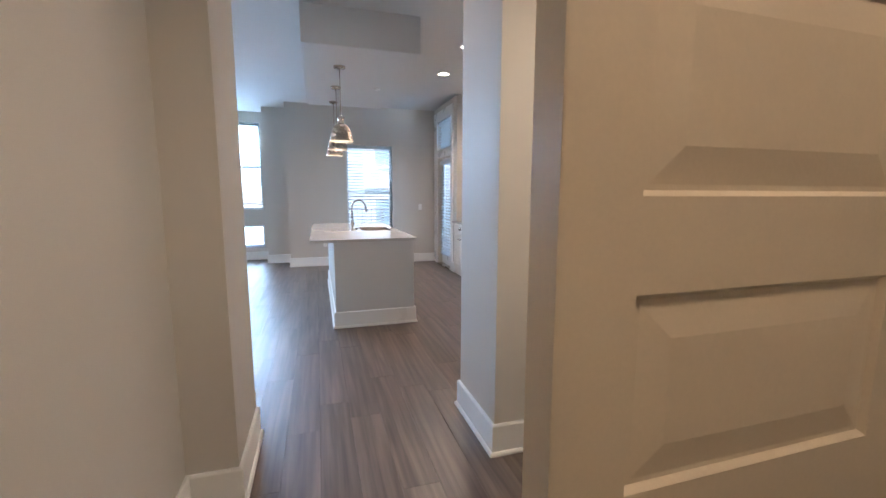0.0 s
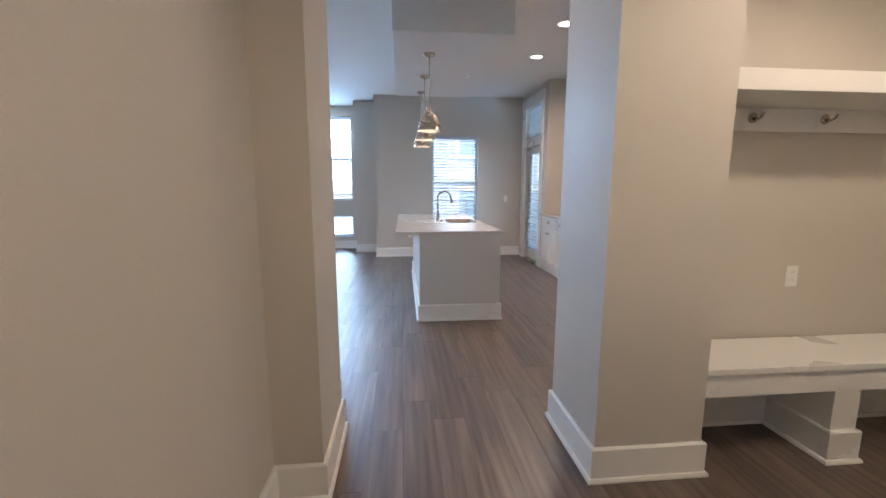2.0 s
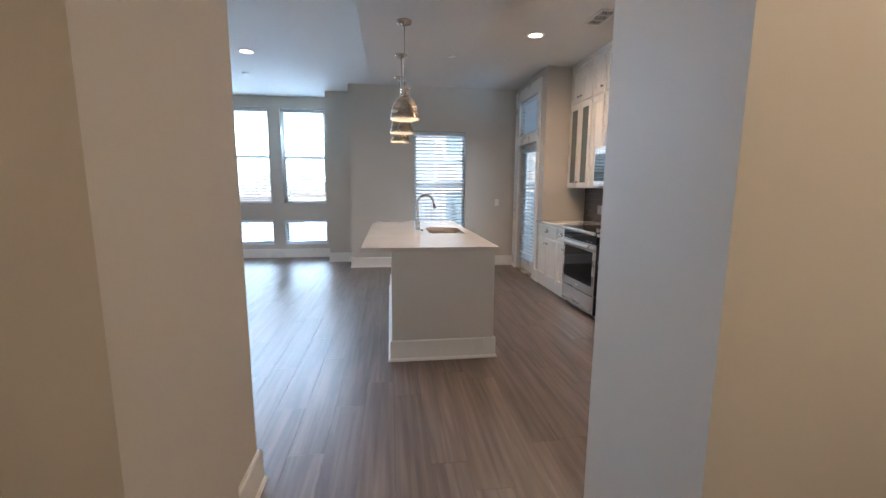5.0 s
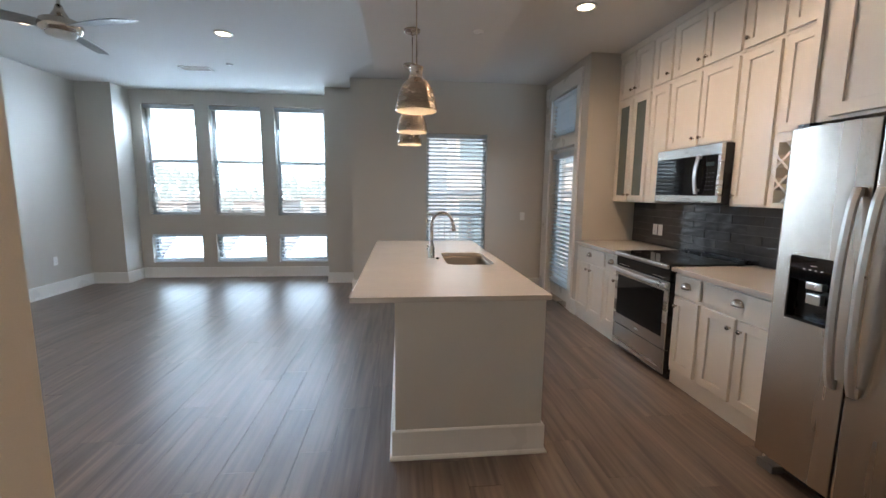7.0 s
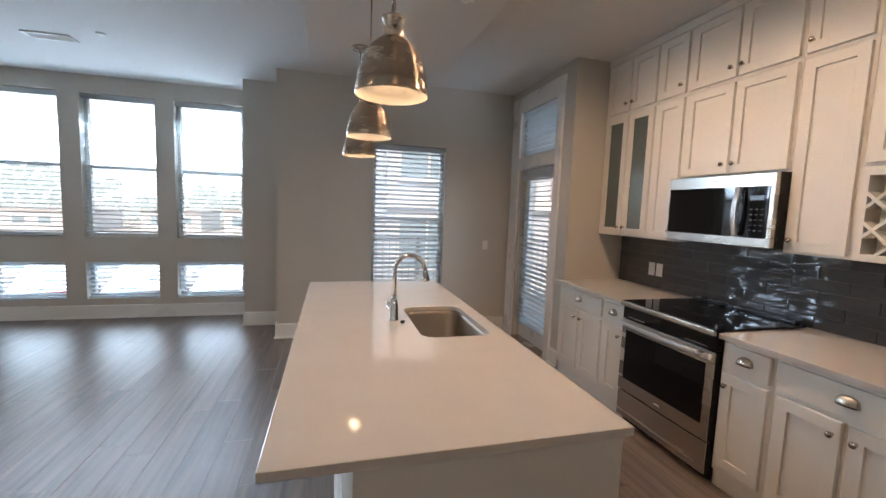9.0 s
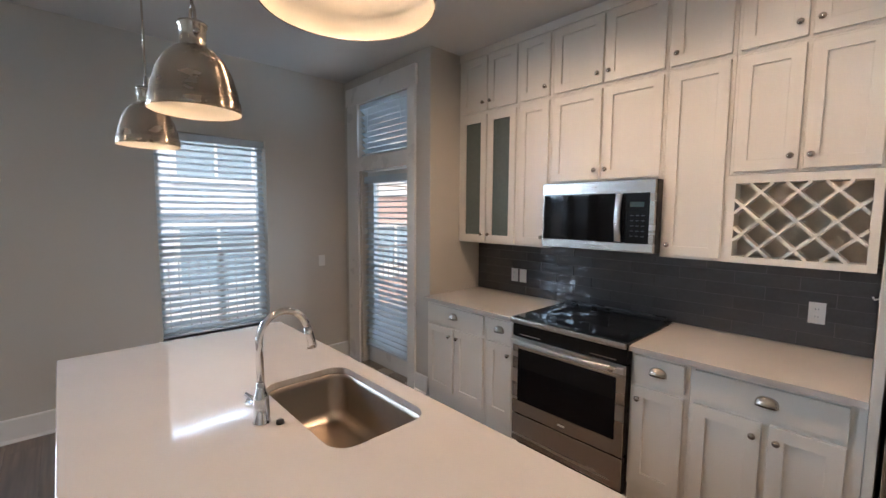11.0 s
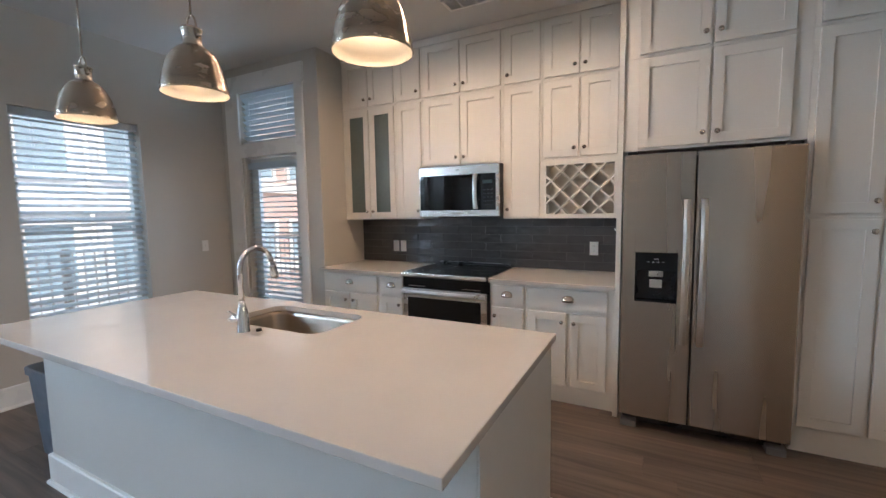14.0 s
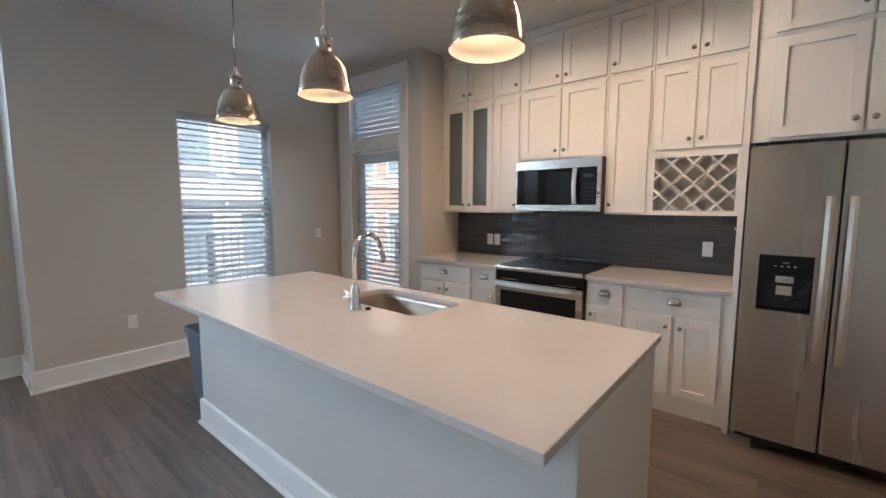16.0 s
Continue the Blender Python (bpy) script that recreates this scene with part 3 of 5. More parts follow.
G, H = 0.019, 0.009   # half gaps between cabinets and within a pair of doors
UPPERS = [(6.870, 6.234, 2, UNDER, 1), (6.234, 5.934, 1, UNDER, -1), (5.934, 5.148, 2, 1.850, 1), (5.148, 4.812, 1, UNDER, 1), (4.812, 4.222, 2, 1.850, 1)]
for i, (b, a, n, low, side) in enumerate(UPPERS):
    m = (a + b) / 2
    spans = [(a + G, b - G)] if n == 1 else [(m + H, b - G), (a + G, m - H)]
    ks = [side] if n == 1 else [-1, 1]
    glazed = i == 0
    c = cabinet("upper_cabinet", "off-white shaker wall cabinet" + (" with two narrow glass doors" if glazed else " with %s door%s" % (("one", "") if n == 1 else ("two", "s"))), a + 0.001, b - 0.001, low, SPLIT, UX, group="upper cabinets")
    doors(c, spans, low + 0.014, SPLIT - 0.017, UX, ks, glass_mat=FROST if glazed else None)
    c = cabinet("top_cabinet", "short off-white shaker cabinet under the ceiling", a + 0.001, b - 0.001, SPLIT + 0.001, TOP, UX, group="top row of cabinets")
    doors(c, spans, SPLIT + 0.017, TOP - 0.012, UX, ks)
tagged(part("trim", B(UX + 0.010, 3.026, 4.222, 6.889, TOP + 0.001, CZ - 0.002, bevel=0.003), CAB), "off-white filler board between cabinets and ceiling", "trim", kind="structure")
tagged(part("trim", B(UX + 0.021, 3.026, 6.871, 6.889, UNDER, TOP), CAB), "off-white filler strip beside the stub wall", "trim", kind="structure")

# wine rack
wr = thing("wine_rack", "off-white lattice wine rack under a wall cabinet", "wine rack", (2.87, 4.517, UNDER))
fr = bmesh.new()
ya, yb, za, zb = 4.223, 4.811, UNDER, 1.848
box(fr, UX + 0.010, 3.026, ya, ya + 0.035, za, zb, 0.0015)
box(fr, UX + 0.010, 3.026, yb - 0.035, yb, za, zb, 0.0015)
box(fr, UX + 0.010, 3.026, ya + 0.035, yb - 0.035, za, za + 0.035, 0.0015)
box(fr, UX + 0.010, 3.026, ya + 0.035, yb - 0.035, zb - 0.045, zb, 0.0015)
part("frame", fr, CAB, wr)
part("back_panel", B(UX + 0.125, UX + 0.135, ya + 0.035, yb - 0.035, za + 0.035, zb - 0.045), SHADED_PANEL, wr, "back panel, shade of the rack in its colour")


def lattice(up):
    """Slanting strips, clipped to the rack's opening."""
    y0, y1, z0, z1 = ya + 0.036, yb - 0.036, za + 0.036, zb - 0.046
    for k in range(-8, 9):
        c = k * 0.148
        pts = []
        ym, zm = (y0 + y1) / 2, (z0 + z1) / 2
        for y in (y0, y1):
            z = zm + (1 if up else -1) * (y - ym) + c
            if z0 <= z <= z1:
                pts.append((y, z))
        for z in (z0, z1):
            y = ym + (1 if up else -1) * (z - zm - c)
            if y0 <= y <= y1:
                pts.append((y, z))
        pts = sorted(set((round(p, 4), round(q, 4)) for p, q in pts))
        if len(pts) < 2 or math.dist(pts[0], pts[-1]) < 0.05:
            continue
        (p, q), (r, s) = pts[0], pts[-1]
        d = Vector((0, r - p, s - q))
        L = d.length
        off = 0.004 if up else 0.0065
        bm = B(UX + off, UX + 0.080 + off, -0.0075, 0.0075, 0, L)
        bmesh.ops.transform(bm, matrix=Matrix.Translation((0, p, q)) @ Matrix.Rotation(-math.atan2(r - p, s - q), 4, "X"), verts=bm.verts)
        part("lattice_slat", bm, CAB, wr)


lattice(True)
lattice(False)

# base cabinets
BASES = [(6.870, 6.197, 2), (6.197, 5.922, 1), (5.128, 4.832, 1), (4.832, 4.205, 2)]
BG, BH = 0.022, 0.014   # half gaps between cabinets and within a pair of doors
for b, a, n in BASES:
    m = (a + b) / 2
    c = cabinet("base_cabinet", "off-white shaker base cabinet with drawer and %s" % ("door" if n == 1 else "two doors"), a + 0.001, b - 0.001, 0, 0.884, BX, group="base cabinets", toe=True)
    end = a + (0.050 if a < 4.3 else BG)
    d = shaker(c, "drawer", end, b - BG, 0.716, 0.862, BX, flat=True)
    cup_pull(d, BX, m, 0.795)
    spans = [(end, b - BG)] if n == 1 else [(m + BH, b - BG), (end, m - BH)]
    doors(c, spans, 0.140, 0.690, BX, ([1] if b < 5.2 else [-1]) if n == 1 else [-1, 1], high=True)
ct = []
for a, b in ((5.924, 6.888), (4.206, 5.126)):
    ct.append(tagged(part("countertop", B(BX - 0.028, 3.018, a, b, 0.885, 0.915, bevel=0.003), QUARTZ), "white quartz countertop on base cabinets", "countertop"))

# tall panel, over-fridge cabinets, pantry
tagged(part("end_panel", B(TX + 0.004, 3.026, 4.172, 4.204, 0, TOP, bevel=0.002), CAB), "tall off-white cabinet end panel beside the refrigerator", "panel")
for z0, z1 in ((1.815, 2.395), (2.396, TOP)):
    c = cabinet("fridge_cabinet", "off-white shaker cabinet above the refrigerator", 3.234, 4.171, z0, z1, TX, group="cabinets above the refrigerator")
    doors(c, [(3.706, 4.086), (3.312, 3.692)], z0 + 0.018, z1 - 0.012, TX, [-1, 1])
for z0, z1, high in ((0, 1.385, True), (1.386, 2.410, False), (2.411, TOP, False)):
    c = cabinet("pantry_cabinet", "tall off-white shaker pantry cabinet", 2.560, 3.233, z0, z1, TX, group="pantry cabinets", toe=z0 == 0)
    doors(c, [(2.912, 3.206), (2.594, 2.896)], z0 + (0.165 if z0 == 0 else 0.016), z1 - 0.014, TX, [-1, 1], high=high)
tagged(part("trim", B(TX + 0.012, 3.026, 2.523, 4.204, TOP + 0.001, CZ - 0.002, bevel=0.003), CAB), "off-white filler board above the tall cabinets", "trim", kind="structure")
tagged(part("trim", B(TX + 0.021, 3.026, 2.523, 2.559, 0, TOP), CAB), "off-white filler strip beside the pantry", "trim", kind="structure")

hk0 = thing("adhesive_hook", "small white adhesive hook on the cabinet end panel", "hook", (2.46, 4.206, 1.30))
part("back_plate", B(2.448, 2.472, 4.2030, 4.208, 1.285, 1.335, bevel=0.001), PLATE, hk0)
part("prong", tube([(2.46, 4.207, 1.300), (2.46, 4.220, 1.294), (2.46, 4.226, 1.306)], 0.004, 8), PLATE, hk0)

def bow(bm, line, thick, half, axis):
    """A flat bowed bar along a line: thick out from the front, half its width to either side."""
    rows = []
    for x, y, z in line:
        sides = [(-thick, -half * 0.8), (-thick * 1.25, 0), (-thick, half * 0.8), (-thick * 0.4, half), (thick, half), (thick, -half), (-thick * 0.4, -half)]
        rows.append([bm.verts.new((x + dx, y + (dw if axis == "z" else 0), z + (dw if axis == "y" else 0))) for dx, dw in sides])
    for a, b in zip(rows, rows[1:]):
        for j in range(7):
            bm.faces.new((a[j], a[(j + 1) % 7], b[(j + 1) % 7], b[j]))
    bm.faces.new(rows[0])
    bm.faces.new(rows[-1])
    return bm


# ---- refrigerator ----
FX = 2.187
fr_ = thing("refrigerator", "stainless steel side-by-side refrigerator with dark water dispenser", "refrigerator", (2.6, 3.705, 0))
part("body", B(FX + 0.075, 2.99, 3.262, 4.150, 0.075, 1.765, bevel=0.004), mat("fridge_side", (0.10, 0.10, 0.10), 0.45, 0.0, 0.05), fr_, "dark grey fridge body")


def fridge_door(y0, y1, hole=None):
    bm = bmesh.new()
    if hole is None:
        box(bm, FX, FX + 0.068, y0, y1, 0.088, 1.780, 0.010)
    else:
        a, b, c, d = hole
        box(bm, FX, FX + 0.068, y0, a, 0.088, 1.780, 0.006)
        box(bm, FX, FX + 0.068, b, y1, 0.088, 1.780, 0.006)
        box(bm, FX + 0.0003, FX + 0.0677, a - 0.007, b + 0.007, 0.088, c)
        box(bm, FX + 0.0003, FX + 0.0677, a - 0.007, b + 0.007, d, 1.780)
        box(bm, FX + 0.060, FX + 0.067, a - 0.007, b + 0.007, c, d)
    return part("door", bm, STEEL, fr_)


left_door = fridge_door(3.765, 4.156, (3.842, 4.078, 0.855, 1.170))
right_door = fridge_door(3.250, 3.757)
disp = part("dispenser", B(FX + 0.045, FX + 0.0595, 3.842, 4.078, 0.855, 1.170), BLACK, left_door, "recessed black water dispenser")
rim = bmesh.new()
for a, b, c, d in ((3.842, 3.852, 0.855, 1.170), (4.068, 4.078, 0.855, 1.170), (3.852, 4.068, 0.855, 0.868), (3.852, 4.068, 1.055, 1.170)):
    box(rim, FX - 0.003, FX + 0.044, a, b, c, d)
part("dispenser_bezel", rim, BLACK_GLASS, left_door, "glossy black dispenser bezel")
part("dispenser_paddle", B(FX + 0.012, FX + 0.04, 3.925, 3.995, 0.945, 0.995, bevel=0.006), HANDLE, left_door)
part("dispenser_spout", B(FX + 0.008, FX + 0.04, 3.920, 4.000, 1.015, 1.050, bevel=0.006), HANDLE, left_door)
for k in range(4):
    part("display_mark", B(FX - 0.0042, FX - 0.0032, 3.915 + 0.028 * k, 3.925 + 0.028 * k, 1.108, 1.112), PLATE, left_door)
part("display_mark", B(FX - 0.0042, FX - 0.0032, 3.945, 3.975, 1.128, 1.131), PLATE, left_door)
for y, door_ in ((3.805, left_door), (3.716, right_door)):
    bm = bmesh.new()
    n = 16
    rows = []
    for i in range(n + 1):
        f = i / n
        z = 0.605 + 0.89 * f
        o = 0.018 + 0.042 * min(1, math.sin(math.pi * f) ** 0.55)
        rows.append([bm.verts.new((FX - o + dx, y + dy, z)) for dx, dy in ((-0.006, -0.018), (-0.011, 0), (-0.006, 0.018), (0.008, 0.018), (0.008, -0.018))])
    for a, b in zip(rows, rows[1:]):
        for j in range(5):
            bm.faces.new((a[j], a[(j + 1) % 5], b[(j + 1) % 5], b[j]))
    bm.faces.new(rows[0])
    bm.faces.new(rows[-1])
    for z in (0.605, 1.455):
        box(bm, FX - 0.022, FX + 0.001, y - 0.010, y + 0.010, z, z + 0.04, 0.003)
    part("handle", bm, HANDLE, door_, "bowed stainless bar handle")
part("kick_grille", B(FX + 0.075, FX + 0.11, 3.275, 4.135, 0.02, 0.080, bevel=0.003), BLACK, fr_)
for y in (3.262, 4.05):
    part("foot", B(FX + 0.012, FX + 0.16, y, y + 0.095, 0.0, 0.042, bevel=0.006), mat("grey_foot", (0.20, 0.20, 0.20), 0.5), fr_)
for y in (3.30, 4.11):
    part("hinge_cover", B(FX + 0.01, FX + 0.12, y - 0.03, y + 0.03, 1.780, 1.800, bevel=0.005), BLACK, fr_)

# ---- range ----
rg = thing("electric_range", "stainless steel slide-in electric range with black glass cooktop", "range", (2.65, 5.525, 0))
ry0, ry1 = 5.132, 5.918
RX = 2.300
part("body", B(RX + 0.05, 3.0, ry0 + 0.004, ry1 - 0.004, 0.05, 0.900, bevel=0.003), BLACK, rg)
part("cooktop", B(RX - 0.006, 2.985, ry0 - 0.002, ry1 + 0.002, 0.917, 0.930, bevel=0.004), BLACK_GLASS, rg, "black ceramic glass cooktop")
part("cooktop_trim", B(RX - 0.030, RX - 0.0065, ry0, ry1, 0.894, 0.928, bevel=0.008), SATIN_STEEL, rg, "stainless front bar of the cooktop")
part("rear_vent", B(2.93, 2.99, ry0 + 0.03, ry1 - 0.03, 0.931, 0.950, bevel=0.006), BLACK, rg)
for cx, cy, r in ((2.48, 5.32, 0.115), (2.48, 5.72, 0.085), (2.78, 5.32, 0.075), (2.78, 5.72, 0.10)):
    part("burner_ring", lathe([(r, 0.9302), (r + 0.002, 0.9304), (r + 0.004, 0.9302)], 48, Matrix.Translation((cx, cy, 0))), mat("burner_mark", (0.035, 0.035, 0.035), 0.25), rg)
cp = B(RX + 0.004, RX + 0.05, ry0 + 0.002, ry1 - 0.002, 0.796, 0.915, bevel=0.004)
part("control_panel", cp, BLACK_GLASS, rg, "black control panel")
for y in (ry0 + 0.06, ry1 - 0.22):
    part("vent_slot", B(RX + 0.0025, RX + 0.0042, y, y + 0.16, 0.812, 0.816), SATIN_STEEL, rg)
od = part("oven_door", B(RX, RX + 0.012, ry0 + 0.006, ry1 - 0.006, 0.255, 0.790, bevel=0.004), SATIN_STEEL, rg, "stainless oven door")
part("door_core", B(RX + 0.0125, RX + 0.0495, ry0 + 0.005, ry1 - 0.005, 0.257, 0.788, bevel=0.002), BLACK, od, "black door edge")
part("oven_window", B(RX - 0.0025, RX + 0.004, ry0 + 0.055, ry1 - 0.050, 0.345, 0.715, bevel=0.004), BLACK_GLASS, od, "black oven window")
part("logo_plate", B(RX - 0.001, RX + 0.002, 5.50, 5.55, 0.288, 0.298), PLATE, od)
hb = bmesh.new()
hn = 14
bow(hb, [(RX - 0.030 - 0.020 * math.sin(math.pi * i / hn), ry0 + 0.008 + (ry1 - ry0 - 0.016) * i / hn, 0.768) for i in range(hn + 1)], 0.008, 0.016, "y")
for y in (ry0 + 0.03, ry1 - 0.03):
    box(hb, RX - 0.030, RX + 0.002, y - 0.012, y + 0.012, 0.758, 0.778, 0.003)
part("oven_handle", hb, HANDLE, od, "stainless bar handle")
sd = part("storage_drawer", B(RX + 0.004, RX + 0.014, ry0 + 0.006, ry1 - 0.006, 0.050, 0.245, bevel=0.004), SATIN_STEEL, rg, "stainless storage drawer")
part("drawer_core", B(RX + 0.0145, RX + 0.0495, ry0 + 0.005, ry1 - 0.005, 0.055, 0.243, bevel=0.002), BLACK, sd, "black drawer edge")
part("kick_plate", B(RX + 0.06, RX + 0.09, ry0 + 0.02, ry1 - 0.02, 0.0, 0.055), BLACK, rg)

# ---- microwave ----
MX = 2.640
mw = thing("microwave", "stainless over-range microwave with black glass door", "microwave", (2.83, 5.54, 1.395))
my0, my1, mz0, mz1 = 5.151, 5.931, 1.395, 1.848
part("body", B(MX + 0.034, 3.02, my0, my1, mz0, mz1, bevel=0.003), BLACK, mw)
part("front_frame", B(MX, MX + 0.033, my0 + 0.002, my1 - 0.002, mz0 + 0.002, mz1 - 0.004, bevel=0.004), SATIN_STEEL, mw, "stainless front")
part("door_glass", B(MX - 0.003, MX + 0.002, my0 + 0.1855, my1 - 0.014, mz0 + 0.058, mz1 - 0.082, bevel=0.003), BLACK_GLASS, mw, "black glass door")
part("keypad", B(MX - 0.003, MX + 0.002, my0 + 0.030, my0 + 0.1845, mz0 + 0.058, mz1 - 0.082, bevel=0.003), BLACK_GLASS, mw, "black touch keypad")
for r in range(5):
    for c in range(3):
        part("key", B(MX - 0.0040, MX - 0.0030, my0 + 0.056 + 0.033 * c, my0 + 0.074 + 0.033 * c, mz0 + 0.10 + 0.032 * r, mz0 + 0.106 + 0.032 * r), mat("key_print", (0.035, 0.035, 0.037), 0.4) if not (r or c) else bpy.data.materials["key_print"], mw)
part("display", B(MX - 0.0040, MX - 0.0030, my0 + 0.06, my0 + 0.145, mz0 + 0.285, mz0 + 0.315), mat("display_glass", (0.03, 0.05, 0.055), 0.1), mw)
part("logo_plate", B(MX - 0.0012, MX + 0.001, 5.52, 5.56, mz1 - 0.045, mz1 - 0.036), PLATE, mw)
hb = bmesh.new()
bow(hb, [(MX - 0.028 - 0.022 * math.sin(math.pi * i / 12), my0 + 0.205, mz0 + 0.068 + 0.300 * i / 12) for i in range(13)], 0.006, 0.0185, "z")
for z in (mz0 + 0.09, mz0 + 0.345):
    box(hb, MX - 0.032, MX + 0.001, my0 + 0.196, my0 + 0.214, z, z + 0.02, 0.003)
part("handle", hb, HANDLE, mw, "bowed stainless handle")
part("vent_grille", B(MX + 0.04, MX + 0.3, my0 + 0.06, my1 - 0.06, mz0 - 0.006, mz0 - 0.001), BLACK, mw)

# ---- island ----
isl = thing("kitchen_island", "painted kitchen island with tall white baseboard", "island", (0.64, 5.6, 0))
IX0, IX1, IY0, IY1 = 0.228, 1.045, 4.360, 6.860
ib = bmesh.new()
box(ib, IX0, 0.50, IY0, IY1, 0, 0.884, 0.002)
box(ib, 0.5005, IX1, IY0, 5.15, 0, 0.884, 0.002)
box(ib, 0.5005, IX1, 6.06, IY1, 0, 0.884, 0.002)
box(ib, 0.5005, IX1, 5.1505, 6.0595, 0, 0.60, 0.0)
box(ib, 1.020, IX1, 5.1505, 6.0595, 0.6005, 0.884, 0.0)
part("body", ib, ISLAND, isl, "greige painted island body")
for ya_, yb_ in ((IY0 - 0.006, IY0 - 0.0005), (IY1 + 0.0005, IY1 + 0.006)):
    part("end_panel", B(IX0, IX1, ya_, yb_, 0.0, 0.884, bevel=0.001), ISLAND, isl)
part("baseboard", sweep([(IX1, 4.52), (IX1, IY0), (IX0, IY0), (IX0, IY1), (IX1, IY1)], BASE), TRIM, isl, "white baseboard")

# countertop with a rounded cut-out for the sink
SX0, SX1, SY0, SY1, SR = 0.615, 0.985, 5.285, 5.925, 0.075


def rounded(x0, x1, y0, y1, r, k=7):
    pts = []
    for cx, cy, a0 in ((x1 - r, y1 - r, 0), (x0 + r, y1 - r, 90), (x0 + r, y0 + r, 180), (x1 - r, y0 + r, 270)):
        for i in range(k + 1):
            a = radians(a0 + 90 * i / k)
            pts.append((cx + r * math.cos(a), cy + r * math.sin(a)))
    return pts


def slab_with_hole(x0, x1, y0, y1, z0, z1, hole):
    """A slab with a smooth hole: rings of quads from the hole out to the rim."""
    bm = bmesh.new()
    cx, cy = sum(p[0] for p in hole) / len(hole), sum(p[1] for p in hole) / len(hole)
    outer = []
    for hx, hy in hole:
        dx, dy = hx - cx, hy - cy
        k = min([(x1 - cx) / dx if dx > 1e-9 else 1e9, (x0 - cx) / dx if dx < -1e-9 else 1e9, (y1 - cy) / dy if dy > 1e-9 else 1e9, (y0 - cy) / dy if dy < -1e-9 else 1e9])
        outer.append((cx + dx * k, cy + dy * k))
    loops = {}
    for z in (z0, z1):
        loops[z] = ([bm.verts.new((*p, z)) for p in hole], [bm.verts.new((*p, z)) for p in outer])
    n = len(hole)
    corners = [(x1, y1), (x0, y1), (x0, y0), (x1, y0)]
    cv = {(c, z): bm.verts.new((*c, z)) for c in corners for z in (z0, z1)}
    for i in range(n):
        j = (i + 1) % n
        a, b = outer[i], outer[j]
        extra = None
        if abs(a[0] - b[0]) > 1e-6 and abs(a[1] - b[1]) > 1e-6:
            extra = next(c for c in corners if (abs(c[0] - a[0]) < 1e-6 or abs(c[1] - a[1]) < 1e-6) and (abs(c[0] - b[0]) < 1e-6 or abs(c[1] - b[1]) < 1e-6))
        for z in (z0, z1):
            h, o = loops[z]
            f = [h[i], o[i]] + ([cv[(extra, z)]] if extra else []) + [o[j], h[j]]
            bm.faces.new(f)
        lo, hi = loops[z0], loops[z1]
        bm.faces.new((lo[0][i], lo[0][j], hi[0][j], hi[0][i]))
        if extra:
            bm.faces.new((lo[1][i], cv[(extra, z0)], cv[(extra, z1)], hi[1][i]))
            bm.faces.new((cv[(extra, z0)], lo[1][j], hi[1][j], cv[(extra, z1)]))
        else:
            bm.faces.new((lo[1][i], lo[1][j], hi[1][j], hi[1][i]))
    for v in list(bm.verts):
        if not v.link_faces:
            bm.verts.remove(v)
    return bm


top = part("countertop", slab_with_hole(-0.002, 1.072, 4.340, 6.880, 0.885, 0.915, rounded(SX0, SX1, SY0, SY1, SR)), QUARTZ)
bv = top.modifiers.new("edge", "BEVEL")
bv.width, bv.segments, bv.limit_method = 0.003, 2, "ANGLE"
tagged(top, "white quartz island countertop with undermount sink cut-out", "countertop")

sk = thing("sink", "undermount stainless steel sink in the island", "sink", (0.80, 5.605, 0.66))
bm = bmesh.new()
levels = [(0.010, 0.884, SR), (0.004, 0.880, SR), (-0.002, 0.86, SR), (-0.012, 0.72, SR), (-0.030, 0.690, SR * 0.9), (-0.065, 0.680, SR * 0.7), (-0.15, 0.676, 0.03)]
rings = []
for o, z, r in levels:
    rings.append([bm.verts.new((*p, z)) for p in rounded(SX0 - o, SX1 + o, SY0 - o, SY1 + o, r)])
for a, b in zip(rings, rings[1:]):
    for i in range(len(a)):
        bm.faces.new((a[i], a[(i + 1) % len(a)], b[(i + 1) % len(a)], b[i])).smooth = True
bm.faces.new(rings[-1])
part("basin", bm, SINK, sk)
part("drain", lathe([(0, 0.678), (0.030, 0.678), (0.042, 0.681), (0.044, 0.678)], 24, Matrix.Translation((0.80, 5.605, 0))), CHROME, sk)

fc = thing("faucet", "chrome gooseneck pull-down faucet with side lever", "faucet", (0.515, 5.62, 0.915))
part("base", lathe([(0, 0.9155), (0.030, 0.9155), (0.030, 0.922), (0.0265, 0.928), (0.0255, 1.000), (0.022, 1.018), (0.016, 1.035), (0.0125, 1.06), (0, 1.06)], 24, Matrix.Translation((0.515, 5.62, 0))), CHROME, fc)
arc = [(0.515, 5.62, 1.05), (0.515, 5.62, 1.20)]
for i in range(1, 15):
    a = math.pi * i / 14 * 0.93
    arc.append((0.515 + 0.085 * (1 - math.cos(a)), 5.62 - 0.004 * i / 14, 1.20 + 0.092 * math.sin(a)))
part("spout", tube(arc, 0.0125, 16), CHROME, fc)
e = arc[-1]
part("spray_head", tube([e, (e[0] + 0.006, e[1], e[2] - 0.025), (e[0] + 0.013, e[1], e[2] - 0.06), (e[0] + 0.017, e[1], e[2] - 0.078)], [0.0135, 0.0155, 0.0185, 0.019], 16), CHROME, fc)
part("lever", tube([(0.515, 5.615, 0.985), (0.500, 5.655, 0.992), (0.478, 5.668, 1.015)], [0.013, 0.009, 0.006], 12), CHROME, fc)
part("lever_hub", lathe([(0, -0.034), (0.018, -0.034), (0.018, 0.034), (0, 0.034)], 18, pose(0.505, 5.636, 0.980, 90, 0, 25)), CHROME, fc)
